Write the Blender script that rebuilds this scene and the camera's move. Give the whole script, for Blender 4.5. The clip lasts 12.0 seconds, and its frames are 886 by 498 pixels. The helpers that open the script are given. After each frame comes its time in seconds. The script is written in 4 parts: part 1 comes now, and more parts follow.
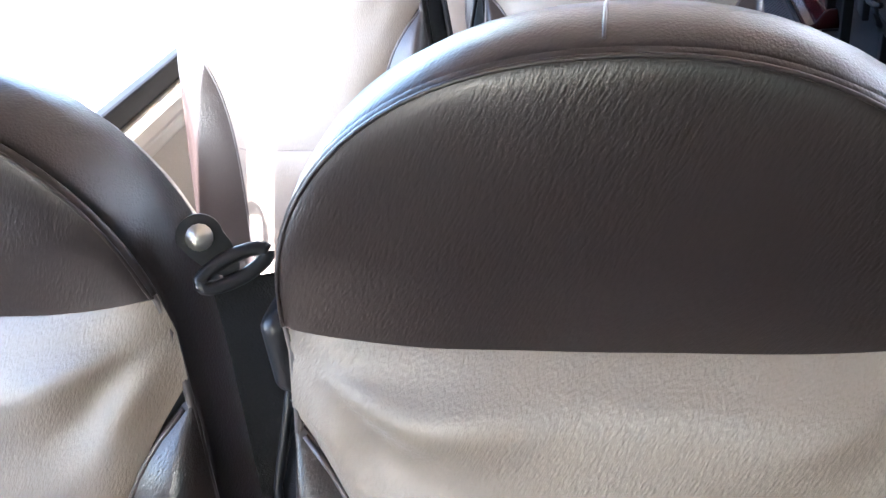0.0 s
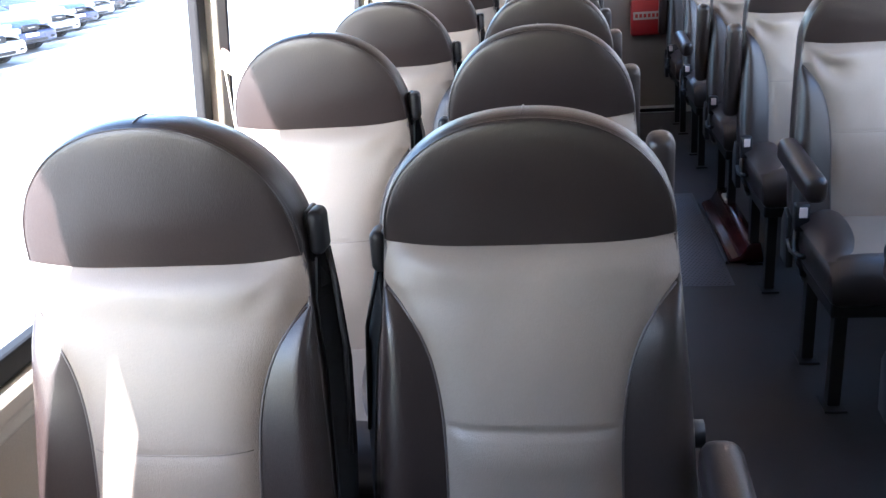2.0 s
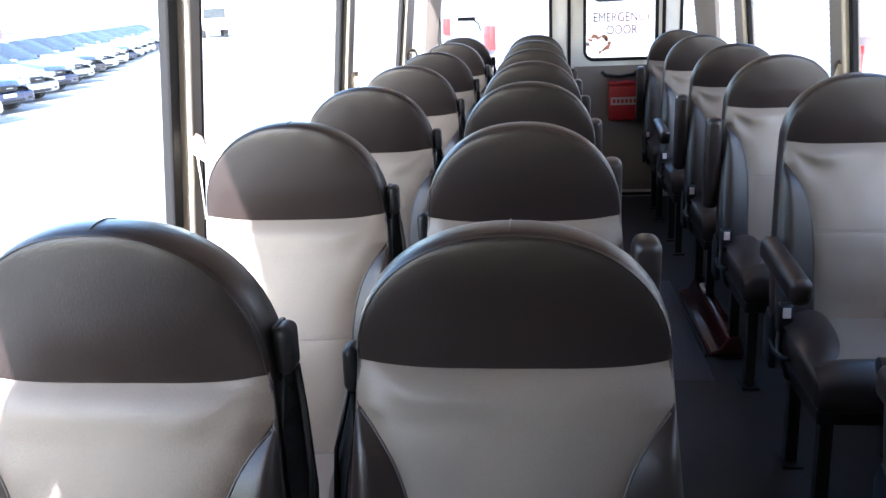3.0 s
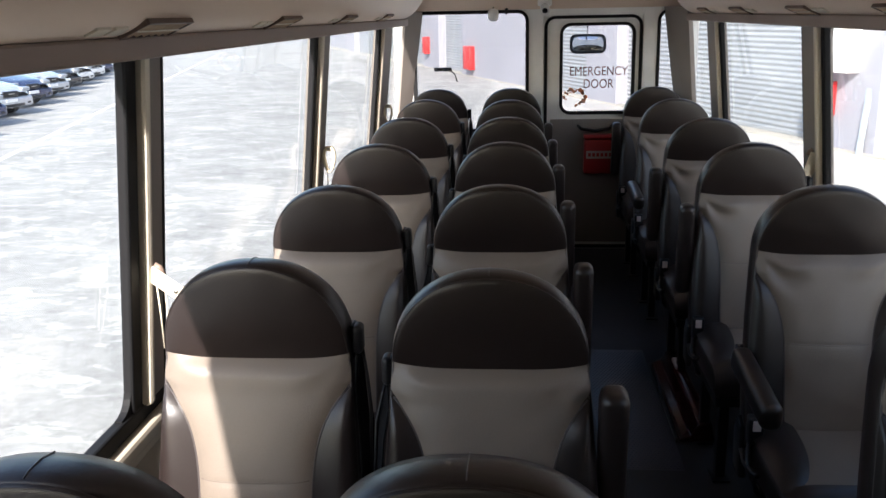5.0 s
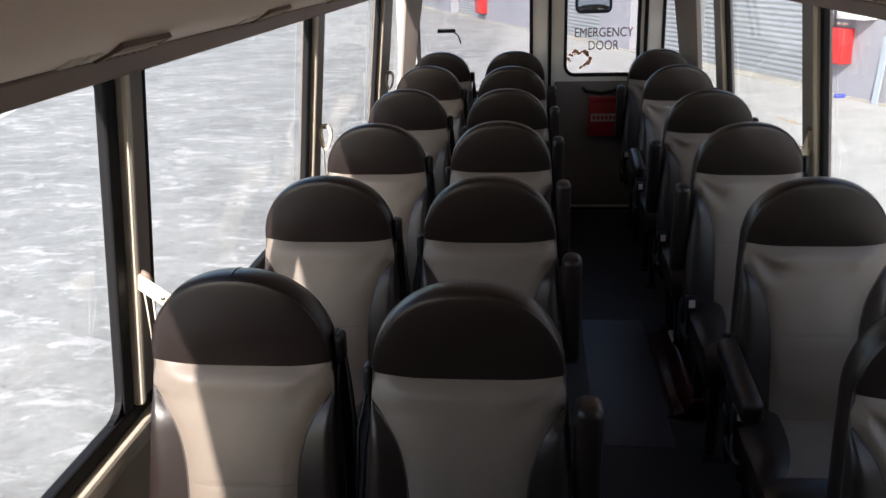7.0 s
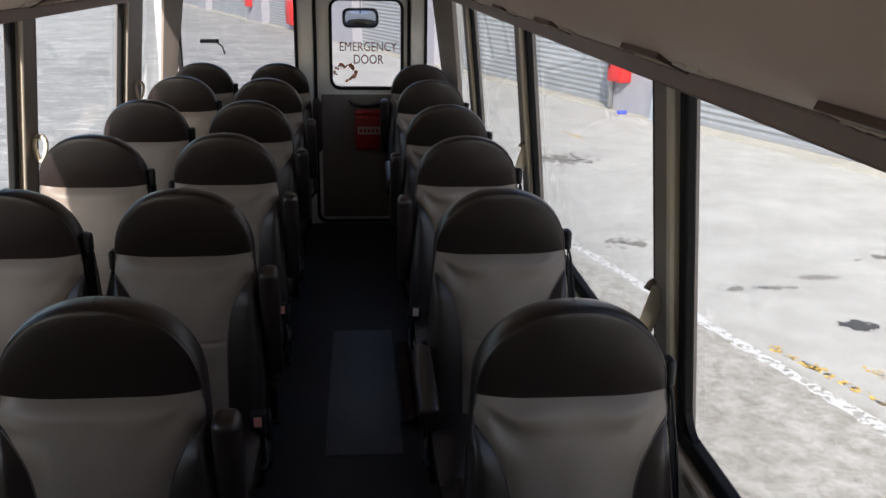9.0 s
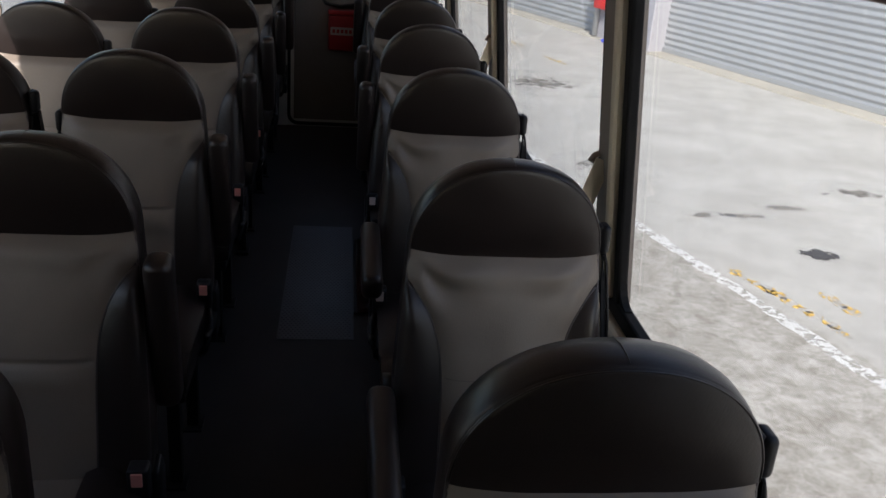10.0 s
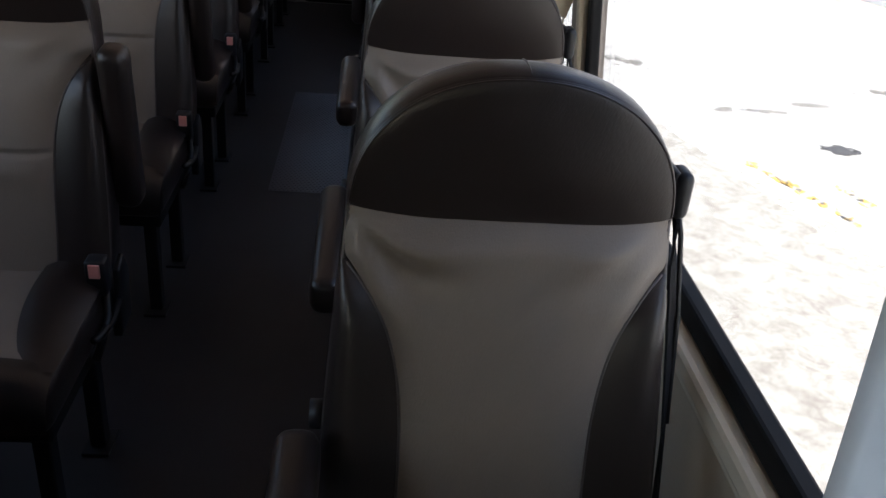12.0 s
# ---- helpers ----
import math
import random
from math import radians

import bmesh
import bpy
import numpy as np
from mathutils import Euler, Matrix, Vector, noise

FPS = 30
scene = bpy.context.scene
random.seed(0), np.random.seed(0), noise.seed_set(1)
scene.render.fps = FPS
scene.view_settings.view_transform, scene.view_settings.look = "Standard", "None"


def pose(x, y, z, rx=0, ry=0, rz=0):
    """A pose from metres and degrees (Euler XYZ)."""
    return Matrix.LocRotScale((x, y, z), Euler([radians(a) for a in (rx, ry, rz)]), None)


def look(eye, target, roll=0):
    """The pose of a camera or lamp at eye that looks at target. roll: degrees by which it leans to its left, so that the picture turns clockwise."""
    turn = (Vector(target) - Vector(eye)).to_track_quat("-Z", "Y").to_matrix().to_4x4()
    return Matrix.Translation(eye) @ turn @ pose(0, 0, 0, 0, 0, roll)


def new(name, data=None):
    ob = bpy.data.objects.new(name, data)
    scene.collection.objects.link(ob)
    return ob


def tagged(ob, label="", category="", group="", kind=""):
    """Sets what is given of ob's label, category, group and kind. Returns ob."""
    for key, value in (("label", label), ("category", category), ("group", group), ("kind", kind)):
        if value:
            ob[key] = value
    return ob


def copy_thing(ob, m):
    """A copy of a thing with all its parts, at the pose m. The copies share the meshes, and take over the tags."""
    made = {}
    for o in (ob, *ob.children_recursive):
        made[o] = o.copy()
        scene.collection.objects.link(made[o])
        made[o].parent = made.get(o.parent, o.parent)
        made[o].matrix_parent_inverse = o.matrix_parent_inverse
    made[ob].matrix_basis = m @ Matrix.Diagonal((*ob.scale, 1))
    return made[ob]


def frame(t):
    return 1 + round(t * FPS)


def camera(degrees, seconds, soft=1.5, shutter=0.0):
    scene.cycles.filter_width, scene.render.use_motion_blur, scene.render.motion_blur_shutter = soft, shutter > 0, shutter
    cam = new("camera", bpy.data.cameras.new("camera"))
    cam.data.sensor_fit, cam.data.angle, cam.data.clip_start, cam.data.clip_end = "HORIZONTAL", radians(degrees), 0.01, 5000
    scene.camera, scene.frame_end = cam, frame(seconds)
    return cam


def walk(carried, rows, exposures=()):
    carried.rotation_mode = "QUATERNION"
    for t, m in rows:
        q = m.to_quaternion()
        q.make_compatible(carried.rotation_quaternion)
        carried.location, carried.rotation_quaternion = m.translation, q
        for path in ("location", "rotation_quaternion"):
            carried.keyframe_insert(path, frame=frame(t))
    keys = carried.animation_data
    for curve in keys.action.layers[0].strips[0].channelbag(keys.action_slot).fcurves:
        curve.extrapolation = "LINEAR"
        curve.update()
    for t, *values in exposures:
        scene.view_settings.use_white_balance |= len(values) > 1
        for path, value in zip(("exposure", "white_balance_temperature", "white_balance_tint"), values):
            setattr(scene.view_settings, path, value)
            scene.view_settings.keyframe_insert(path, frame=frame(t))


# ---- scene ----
cam = camera(53.3, 12.0)
PATH = [
    (0, (-0.039, 0.267, 1.236), (-0.467, 1.92, 0.194), -8.1),
    (0.5, (-0.024, 0.323, 1.247), (-0.452, 2.008, 0.258), -6.9),
    (1, (-0.017, 0.387, 1.257), (-0.451, 2.1, 0.321), -6.9),
    (1.5, (-0.011, 0.443, 1.283), (-0.409, 2.236, 0.49), -6.9),
    (2, (-0.003, 0.485, 1.314), (-0.292, 2.341, 0.627), -4.5),
    (2.5, (-0.01, 0.54, 1.332), (-0.254, 2.428, 0.718), -3.5),
    (3, (-0.021, 0.575, 1.348), (-0.247, 2.487, 0.807), -2.4),
    (3.2, (-0.025, 0.596, 1.356), (-0.257, 2.499, 0.785), -2.2),
    (4.8, (-0.005, 0.688, 1.556), (-0.188, 2.611, 1.038), -1.5),
    (5, (-0.002, 0.686, 1.587), (-0.176, 2.61, 1.071), -1.2),
    (5.5, (-0.004, 0.692, 1.655), (-0.203, 2.621, 1.165), -1.1),
    (6, (0.002, 0.704, 1.705), (-0.188, 2.601, 1.1), -0.5),
    (6.5, (-0.001, 0.704, 1.717), (-0.184, 2.594, 1.088), -0.6),
    (7, (0.068, 0.711, 1.721), (-0.137, 2.595, 1.083), -1.6),
    (7.5, (0.254, 0.729, 1.731), (0.304, 2.612, 1.058), 0.0),
    (7.7, (0.351, 0.743, 1.738), (0.501, 2.598, 1.005), 1.1),
    (9.3, (0.447, 0.689, 1.707), (0.639, 2.587, 1.106), 1.0),
    (9.5, (0.463, 0.682, 1.677), (0.663, 2.556, 1.008), 1.3),
    (10, (0.514, 0.649, 1.586), (0.752, 2.484, 0.827), 4.4),
    (10.5, (0.54, 0.63, 1.555), (0.63, 2.49, 0.824), 8.9),
    (11, (0.584, 0.597, 1.499), (0.62, 2.465, 0.785), 7.4),
    (11.5, (0.63, 0.588, 1.444), (0.733, 2.403, 0.611), 5.8),
    (12, (0.667, 0.562, 1.386), (0.843, 2.322, 0.452), 5.2),
]
EXPOSURES = [(0.0, 5.5, 5700, 15), (0.5, 5.25, 5700, 15), (1.0, 5.05, 5650, 15), (1.5, 4.7, 5850, 15), (2.0, 4.45, 5700, 14), (2.5, 4.12, 5640, 14), (3.2, 3.6, 5820, 13), (5.0, 2.15, 6400, 14), (5.5, 2.0, 6400, 14), (6.5, 1.72, 6450, 15), (7.5, 1.8, 6450, 15), (9.5, 1.42, 6500, 15), (10.5, 1.3, 6500, 15), (11.3, 1.75, 6500, 15), (12.0, 2.35, 6500, 15)]
walk(cam, [(t, look(eye, target, roll)) for t, eye, target, roll in PATH], EXPOSURES)

# ---- light ----
SUN_TRAVEL = Vector((0.113, 0.68, -0.45))
world = bpy.data.worlds.new("sky")
scene.world = world
world.use_nodes = True
wn = world.node_tree
sky = wn.nodes.new("ShaderNodeTexSky")
sky.sky_type = "NISHITA"
sky.sun_disc = False
sky.sun_elevation = math.asin(-SUN_TRAVEL.normalized().z)
sky.sun_rotation = math.atan2(-SUN_TRAVEL.x, -SUN_TRAVEL.y)
sky.air_density, sky.dust_density = 1.0, 2.0
wn.links.new(sky.outputs[0], wn.nodes["Background"].inputs[0])
wn.nodes["Background"].inputs[1].default_value = 0.15
sun_data = bpy.data.lights.new("sun", "SUN")
sun_data.energy, sun_data.angle, sun_data.color = 3.2, radians(0.55), (1.0, 0.95, 0.87)
sun = new("sun", sun_data)
sun.matrix_world = look((0, 0, 30), Vector((0, 0, 30)) + SUN_TRAVEL)

# ---- materials ----
MATS = {}


def mat(name, color, rough=0.5, metal=0.0, grain=0.0, scale=300.0, stain=0.15, stain_scale=4.0, bump=0.0, bump_scale=None, coat=0.0, stretch=(1, 1, 1), spec=0.5, slant=0.0):
    """A principled material with grain and stains in object space and a fine bump."""
    m = bpy.data.materials.new(name)
    m.use_nodes = True
    n, l = m.node_tree.nodes, m.node_tree.links
    b = n["Principled BSDF"]
    b.inputs["Roughness"].default_value = rough
    b.inputs["Metallic"].default_value = metal
    b.inputs["Coat Weight"].default_value = coat
    b.inputs["Specular IOR Level"].default_value = spec
    tc = n.new("ShaderNodeTexCoord")
    mp = n.new("ShaderNodeMapping")
    mp.vector_type = "TEXTURE"
    mp.inputs["Scale"].default_value = tuple(1 / k for k in stretch)
    mp.inputs["Rotation"].default_value = (0.0, radians(slant), 0.0)
    l.new(tc.outputs["Object"], mp.inputs[0])
    info = n.new("ShaderNodeObjectInfo")
    off = n.new("ShaderNodeVectorMath")
    off.operation = "MULTIPLY_ADD"
    l.new(info.outputs["Random"], off.inputs[0])
    off.inputs[1].default_value = (7.0, 5.0, 3.0)
    l.new(mp.outputs[0], off.inputs[2])
    big = n.new("ShaderNodeTexNoise")
    big.inputs["Scale"].default_value = stain_scale
    big.inputs["Detail"].default_value = 5
    l.new(off.outputs[0], big.inputs["Vector"])
    small = n.new("ShaderNodeTexNoise")
    small.inputs["Scale"].default_value = scale
    small.inputs["Detail"].default_value = 3
    l.new(off.outputs[0], small.inputs["Vector"])
    mul = n.new("ShaderNodeMath")
    mul.operation = "MULTIPLY_ADD"
    l.new(big.outputs[0], mul.inputs[0])
    mul.inputs[1].default_value = 2 * stain
    mul.inputs[2].default_value = 1 - stain
    mul2 = n.new("ShaderNodeMath")
    mul2.operation = "MULTIPLY_ADD"
    l.new(small.outputs[0], mul2.inputs[0])
    mul2.inputs[1].default_value = 2 * grain
    mul2.inputs[2].default_value = 1 - grain
    mm = n.new("ShaderNodeMath")
    mm.operation = "MULTIPLY"
    l.new(mul.outputs[0], mm.inputs[0])
    l.new(mul2.outputs[0], mm.inputs[1])
    vm = n.new("ShaderNodeVectorMath")
    vm.operation = "SCALE"
    vm.inputs[0].default_value = color
    l.new(mm.outputs[0], vm.inputs["Scale"])
    l.new(vm.outputs[0], b.inputs["Base Color"])
    if bump:
        bp = n.new("ShaderNodeBump")
        bp.inputs["Strength"].default_value = bump
        bp.inputs["Distance"].default_value = 0.0014
        src = small
        if bump_scale:
            src = n.new("ShaderNodeTexNoise")
            src.inputs["Scale"].default_value = bump_scale
            src.inputs["Detail"].default_value = 4
            l.new(off.outputs[0], src.inputs["Vector"])
        l.new(src.outputs[0], bp.inputs["Height"])
        l.new(bp.outputs[0], b.inputs["Normal"])
    MATS[name] = m
    return m


DARK = mat("dark_brown_leatherette", (0.0195, 0.0137, 0.0126), 0.31, grain=0.22, scale=420, stain=0.16, stain_scale=9, bump=0.28, bump_scale=520, stretch=(1.5, 1, 0.33), spec=0.48, slant=30)
LIGHT = mat("grey_beige_leatherette", (0.192, 0.158, 0.128), 0.38, grain=0.06, scale=420, stain=0.13, stain_scale=7, bump=0.45, bump_scale=520, stretch=(1.5, 1, 0.33), spec=0.5, slant=30)
PIPING = mat("piping_thread", (0.075, 0.065, 0.064), 0.32)
THREAD = mat("panel_thread", (0.13, 0.105, 0.088), 0.6)
BLACK = mat("black_plastic", (0.010, 0.010, 0.012), 0.42, stain=0.2, spec=0.35)
WEB = mat("belt_webbing", (0.010, 0.010, 0.011), 0.85, grain=0.3, scale=700, bump=0.4, spec=0.1)
STEEL = mat("bolt_steel", (0.55, 0.53, 0.48), 0.40, 1.0, stain=0.3, stain_scale=60)
FRAME = mat("black_steel", (0.009, 0.009, 0.010), 0.45, spec=0.3)
RED_BTN = mat("faded_red_button", (0.75, 0.30, 0.26), 0.4)
WHITE_BTN = mat("white_button", (0.66, 0.55, 0.51), 0.4)
RUBBER = mat("window_rubber", (0.010, 0.010, 0.011), 0.65, spec=0.2)
TRIM = mat("beige_trim", (0.62, 0.555, 0.45), 0.45, grain=0.05, stain=0.12)
PILLAR = mat("taupe_pillar", (0.250, 0.215, 0.190), 0.55, grain=0.08, stain=0.1)
PANEL = mat("beige_side_panel", (0.45, 0.38, 0.29), 0.6, grain=0.08, stain=0.12, bump=0.2)
LOCKER = mat("beige_headlining", (0.78, 0.615, 0.49), 0.40, grain=0.05, scale=400, stain=0.06, stain_scale=2.5, bump=0.15)
EDGE = mat("brown_edge_strip", (0.27, 0.195, 0.158), 0.5, stain=0.15)
VENT = mat("brown_vent_plastic", (0.11, 0.066, 0.046), 0.45, stain=0.15)
VENT_SLAT = mat("tan_vent_slat", (0.50, 0.37, 0.26), 0.45, stain=0.15)
REAR = mat("white_painted_steel", (0.83, 0.825, 0.80), 0.4, grain=0.06, stain=0.22, stain_scale=5)
FLOOR = mat("dark_rubber_floor", (0.030, 0.028, 0.0295), 0.42, grain=0.3, scale=500, stain=0.3, stain_scale=5, bump=0.3, spec=0.14)
# dark lining of the unseen front, kept low to limit bounced light
CAB = mat("unseen_dark_lining", (0.035, 0.033, 0.032), 0.7, stain=0.15)
# the blue in this base colour stands in for reflected window sky
PLATE = mat("sky_sheen_treadplate", (0.019, 0.019, 0.031), 0.36, grain=0.3, stain=0.45, stain_scale=3, spec=0.5)
MAROON = mat("glossy_maroon", (0.024, 0.003, 0.004), 0.20, stain=0.2, spec=0.22)
DEEP_RED = mat("deep_red_plastic", (0.30, 0.014, 0.018), 0.4, stain=0.15)
RED = mat("red_paint", (0.62, 0.03, 0.03), 0.35, stain=0.12)
STRAP = mat("cream_vinyl_strap", (0.80, 0.72, 0.57), 0.5, stain=0.12, stain_scale=30)


def worn_paint(name, color, cover, scale):
    """Road paint worn through to the concrete in ragged flakes."""
    m = mat(name, color, 0.75)
    n, l = m.node_tree.nodes, m.node_tree.links
    b = n["Principled BSDF"]
    tc = n.new("ShaderNodeTexCoord")
    ns = n.new("ShaderNodeTexNoise")
    ns.inputs["Scale"].default_value, ns.inputs["Detail"].default_value, ns.inputs["Roughness"].default_value = scale, 8, 0.68
    l.new(tc.outputs["Object"], ns.inputs["Vector"])
    rp = n.new("ShaderNodeValToRGB")
    rp.color_ramp.elements[0].position, rp.color_ramp.elements[1].position = cover, cover + 0.05
    l.new(ns.outputs[0], rp.inputs[0])
    bare = n.new("ShaderNodeBsdfTransparent")
    mx = n.new("ShaderNodeMixShader")
    l.new(rp.outputs[0], mx.inputs[0])
    l.new(bare.outputs[0], mx.inputs[1])
    l.new(b.outputs[0], mx.inputs[2])
    l.new(mx.outputs[0], n["Material Output"].inputs[0])
    return m


PAINT_W = worn_paint("worn_white_line", (0.66, 0.66, 0.65), 0.435, 22)
PAINT_L = worn_paint("white_lane_line", (0.72, 0.72, 0.70), 0.38, 9)
PAINT_Y = worn_paint("worn_yellow_line", (0.74, 0.50, 0.14), 0.53, 20)
WALLP = mat("pale_lilac_render", (0.32, 0.32, 0.36), 0.8, grain=0.05, scale=20, stain=0.12, stain_scale=0.6)
SHUT = mat("grey_roller_shutter", (0.34, 0.355, 0.375), 0.5, 0.2, stain=0.12, stain_scale=0.7)
BLUE = mat("blue_plastic", (0.05, 0.08, 0.6), 0.4)
CHROME = mat("mirror_silver", (0.8, 0.8, 0.8), 0.05, 1.0)
TYRE = mat("tyre_rubber", (0.02, 0.02, 0.02), 0.8)


def glass_mat(name, tint=(1, 1, 1), dust=0.022):
    m = bpy.data.materials.new(name)
    m.use_nodes = True
    n, l = m.node_tree.nodes, m.node_tree.links
    n.remove(n["Principled BSDF"])
    tr = n.new("ShaderNodeBsdfTransparent")
    tr.inputs[0].default_value = (*tint, 1)
    gl = n.new("ShaderNodeBsdfGlossy")
    gl.inputs["Roughness"].default_value = 0.02
    lw = n.new("ShaderNodeLayerWeight")
    lw.inputs[0].default_value = 0.5
    pw = n.new("ShaderNodeMath")
    pw.operation = "POWER"
    l.new(lw.outputs["Facing"], pw.inputs[0])
    pw.inputs[1].default_value = 5.0
    fr = n.new("ShaderNodeMath")
    fr.operation = "MULTIPLY_ADD"
    l.new(pw.outputs[0], fr.inputs[0])
    fr.inputs[1].default_value = 0.42
    fr.inputs[2].default_value = 0.03
    mx = n.new("ShaderNodeMixShader")
    l.new(fr.outputs[0], mx.inputs[0])
    l.new(tr.outputs[0], mx.inputs[1])
    l.new(gl.outputs[0], mx.inputs[2])
    tc = n.new("ShaderNodeTexCoord")
    mp = n.new("ShaderNodeMapping")
    mp.inputs["Scale"].default_value = (1.0, 6.0, 0.7)
    l.new(tc.outputs["Object"], mp.inputs[0])
    ns = n.new("ShaderNodeTexNoise")
    ns.inputs["Scale"].default_value = 3.0
    ns.inputs["Detail"].default_value = 6
    l.new(mp.outputs[0], ns.inputs["Vector"])
    dr = n.new("ShaderNodeMapRange")
    l.new(ns.outputs[0], dr.inputs[0])
    dr.inputs[1].default_value, dr.inputs[2].default_value = 0.45, 0.75
    dr.inputs[3].default_value, dr.inputs[4].default_value = dust * 0.2, dust
    df = n.new("ShaderNodeBsdfDiffuse")
    df.inputs[0].default_value = (0.7, 0.7, 0.68, 1)
    tl = n.new("ShaderNodeBsdfTranslucent")
    tl.inputs[0].default_value = (0.7, 0.7, 0.68, 1)
    dd = n.new("ShaderNodeMixShader")
    l.new(df.outputs[0], dd.inputs[1])
    l.new(tl.outputs[0], dd.inputs[2])
    fin = n.new("ShaderNodeMixShader")
    l.new(dr.outputs[0], fin.inputs[0])
    l.new(mx.outputs[0], fin.inputs[1])
    l.new(dd.outputs[0], fin.inputs[2])
    l.new(fin.outputs[0], n["Material Output"].inputs[0])
    return m


GLASS = glass_mat("window_glass", (0.80, 0.82, 0.81))
REAR_GLASS = glass_mat("rear_glass", (0.68, 0.69, 0.69))
# tint chosen to hold back light through the unseen windscreen
SCREEN_GLASS = glass_mat("dimmed_windscreen", (0.20, 0.23, 0.23))
CAR_GLASS = mat("car_glass", (0.03, 0.035, 0.04), 0.05)


# ---- mesh helpers ----
def part(name, bm, material, parent=None, label=""):
    """Links a bmesh as one mesh object under a thing or a part."""
    me = bpy.data.meshes.new(name)
    bm.to_mesh(me)
    bm.free()
    me.materials.append(material)
    ob = new(name, me)
    if parent is not None:
        ob.parent = parent
    if label:
        tagged(ob, label)
    return ob


def empty(name, m, label, category, group="", kind=""):
    ob = new(name)
    ob.matrix_world = m
    return tagged(ob, label, category, group, kind)


def smooth(bm):
    for f in bm.faces:
        f.smooth = True
    return bm


def box(x0, x1, y0, y1, z0, z1, bevel=0.0, seg=2, bm=None):
    bm = bm or bmesh.new()
    r = bmesh.ops.create_cube(bm, size=1.0)
    vs = r["verts"]
    for v in vs:
        v.co = Vector((x0 + (v.co.x + 0.5) * (x1 - x0), y0 + (v.co.y + 0.5) * (y1 - y0), z0 + (v.co.z + 0.5) * (z1 - z0)))
    if bevel:
        es = list({e for v in vs for e in v.link_edges})
        bmesh.ops.bevel(bm, geom=es, offset=bevel, segments=seg, profile=0.5, affect="EDGES")
    return bm


def grid(fn, nu, nv, bm=None, flip=False):
    """A sheet of quads over u, v in 0..1."""
    bm = bm or bmesh.new()
    rows = [[bm.verts.new(fn(i / nu, j / nv)) for i in range(nu + 1)] for j in range(nv + 1)]
    for j in range(nv):
        for i in range(nu):
            q = [rows[j][i], rows[j][i + 1], rows[j + 1][i + 1], rows[j + 1][i]]
            f = bm.faces.new(q[::-1] if flip else q)
            f.smooth = True
    return bm


def tube(points, radius, seg=8, bm=None, flat=None):
    """A swept tube; flat=(a, b) gives an elliptic section."""
    bm = bm or bmesh.new()
    pts = [Vector(p) for p in points]
    rings = []
    for i, p in enumerate(pts):
        d = (pts[min(i + 1, len(pts) - 1)] - pts[max(i - 1, 0)]).normalized()
        a = d.cross(Vector((0, 0, 1)))
        if a.length < 1e-3:
            a = d.cross(Vector((0, 1, 0)))
        a.normalize()
        b = d.cross(a)
        ra, rb = flat or (radius, radius)
        rings.append([bm.verts.new(p + a * ra * math.cos(2 * math.pi * k / seg) + b * rb * math.sin(2 * math.pi * k / seg)) for k in range(seg)])
    for r0, r1 in zip(rings, rings[1:]):
        for k in range(seg):
            f = bm.faces.new((r0[k], r0[(k + 1) % seg], r1[(k + 1) % seg], r1[k]))
            f.smooth = True
    bm.faces.new(rings[0][::-1])
    bm.faces.new(rings[-1])
    return bm


def prism(outline, axis, a, b, bevel=0.0, bm=None):
    """Extrudes a 2D outline along an axis from a to b. axis x: outline is (y, z); y: (x, z); z: (x, y)."""
    bm = bm or bmesh.new()
    place = {"x": lambda p, q, t: (t, p, q), "y": lambda p, q, t: (p, t, q), "z": lambda p, q, t: (p, q, t)}[axis]
    lo = [bm.verts.new(place(p, q, a)) for p, q in outline]
    hi = [bm.verts.new(place(p, q, b)) for p, q in outline]
    n = len(lo)
    fs = [bm.faces.new(lo), bm.faces.new(hi[::-1])]
    for k in range(n):
        fs.append(bm.faces.new((lo[k], hi[k], hi[(k + 1) % n], lo[(k + 1) % n])))
    bmesh.ops.recalc_face_normals(bm, faces=fs)
    if bevel:
        bmesh.ops.bevel(bm, geom=list({e for f in fs for e in f.edges}), offset=bevel, segments=2, profile=0.5, affect="EDGES")
    return bm


# ---- plan of the bus ----
XL, XR = -0.837, 1.135
TUMBLE = 0.115
Y_FRONT, Y_REAR = -1.8, 6.62
SILL, HEAD = 0.757, 1.56
RAKE = 0.055
CEIL = 1.95
GROUND = -0.75
ROWS_1 = [0.675, 1.512, 2.32, 3.134, 3.955, 4.82, 5.69, 6.40]
ROWS_2 = [0.655, 1.572, 2.28, 3.135, 3.983, 4.80, 5.63, 6.40]
ROWS_R = [0.70, 1.48, 2.23, 3.12, 3.935, 4.71, 5.61, 6.40]
COL_1, COL_2, COL_R = -0.531, -0.060, 0.842

floor = part("floor", box(XL - 0.05, XR + 0.05, Y_FRONT, Y_REAR + 0.05, -0.06, 0.0), FLOOR)
tagged(floor, "dark rubber bus floor, worn along the aisle", "floor", kind="structure")
for wx in (XL + 0.12, XR - 0.12):
    for wy in (0.15, 5.2):
        part("wheel", tube([(wx - 0.11, wy, GROUND + 0.36), (wx + 0.11, wy, GROUND + 0.36)], 0.36, 20), TYRE, floor)
ceiling = part("ceiling", box(XL - 0.05, XR + 0.05, Y_FRONT, Y_REAR + 0.05, CEIL, CEIL + 0.05), LOCKER)
tagged(ceiling, "beige vinyl bus headlining", "ceiling", kind="structure")


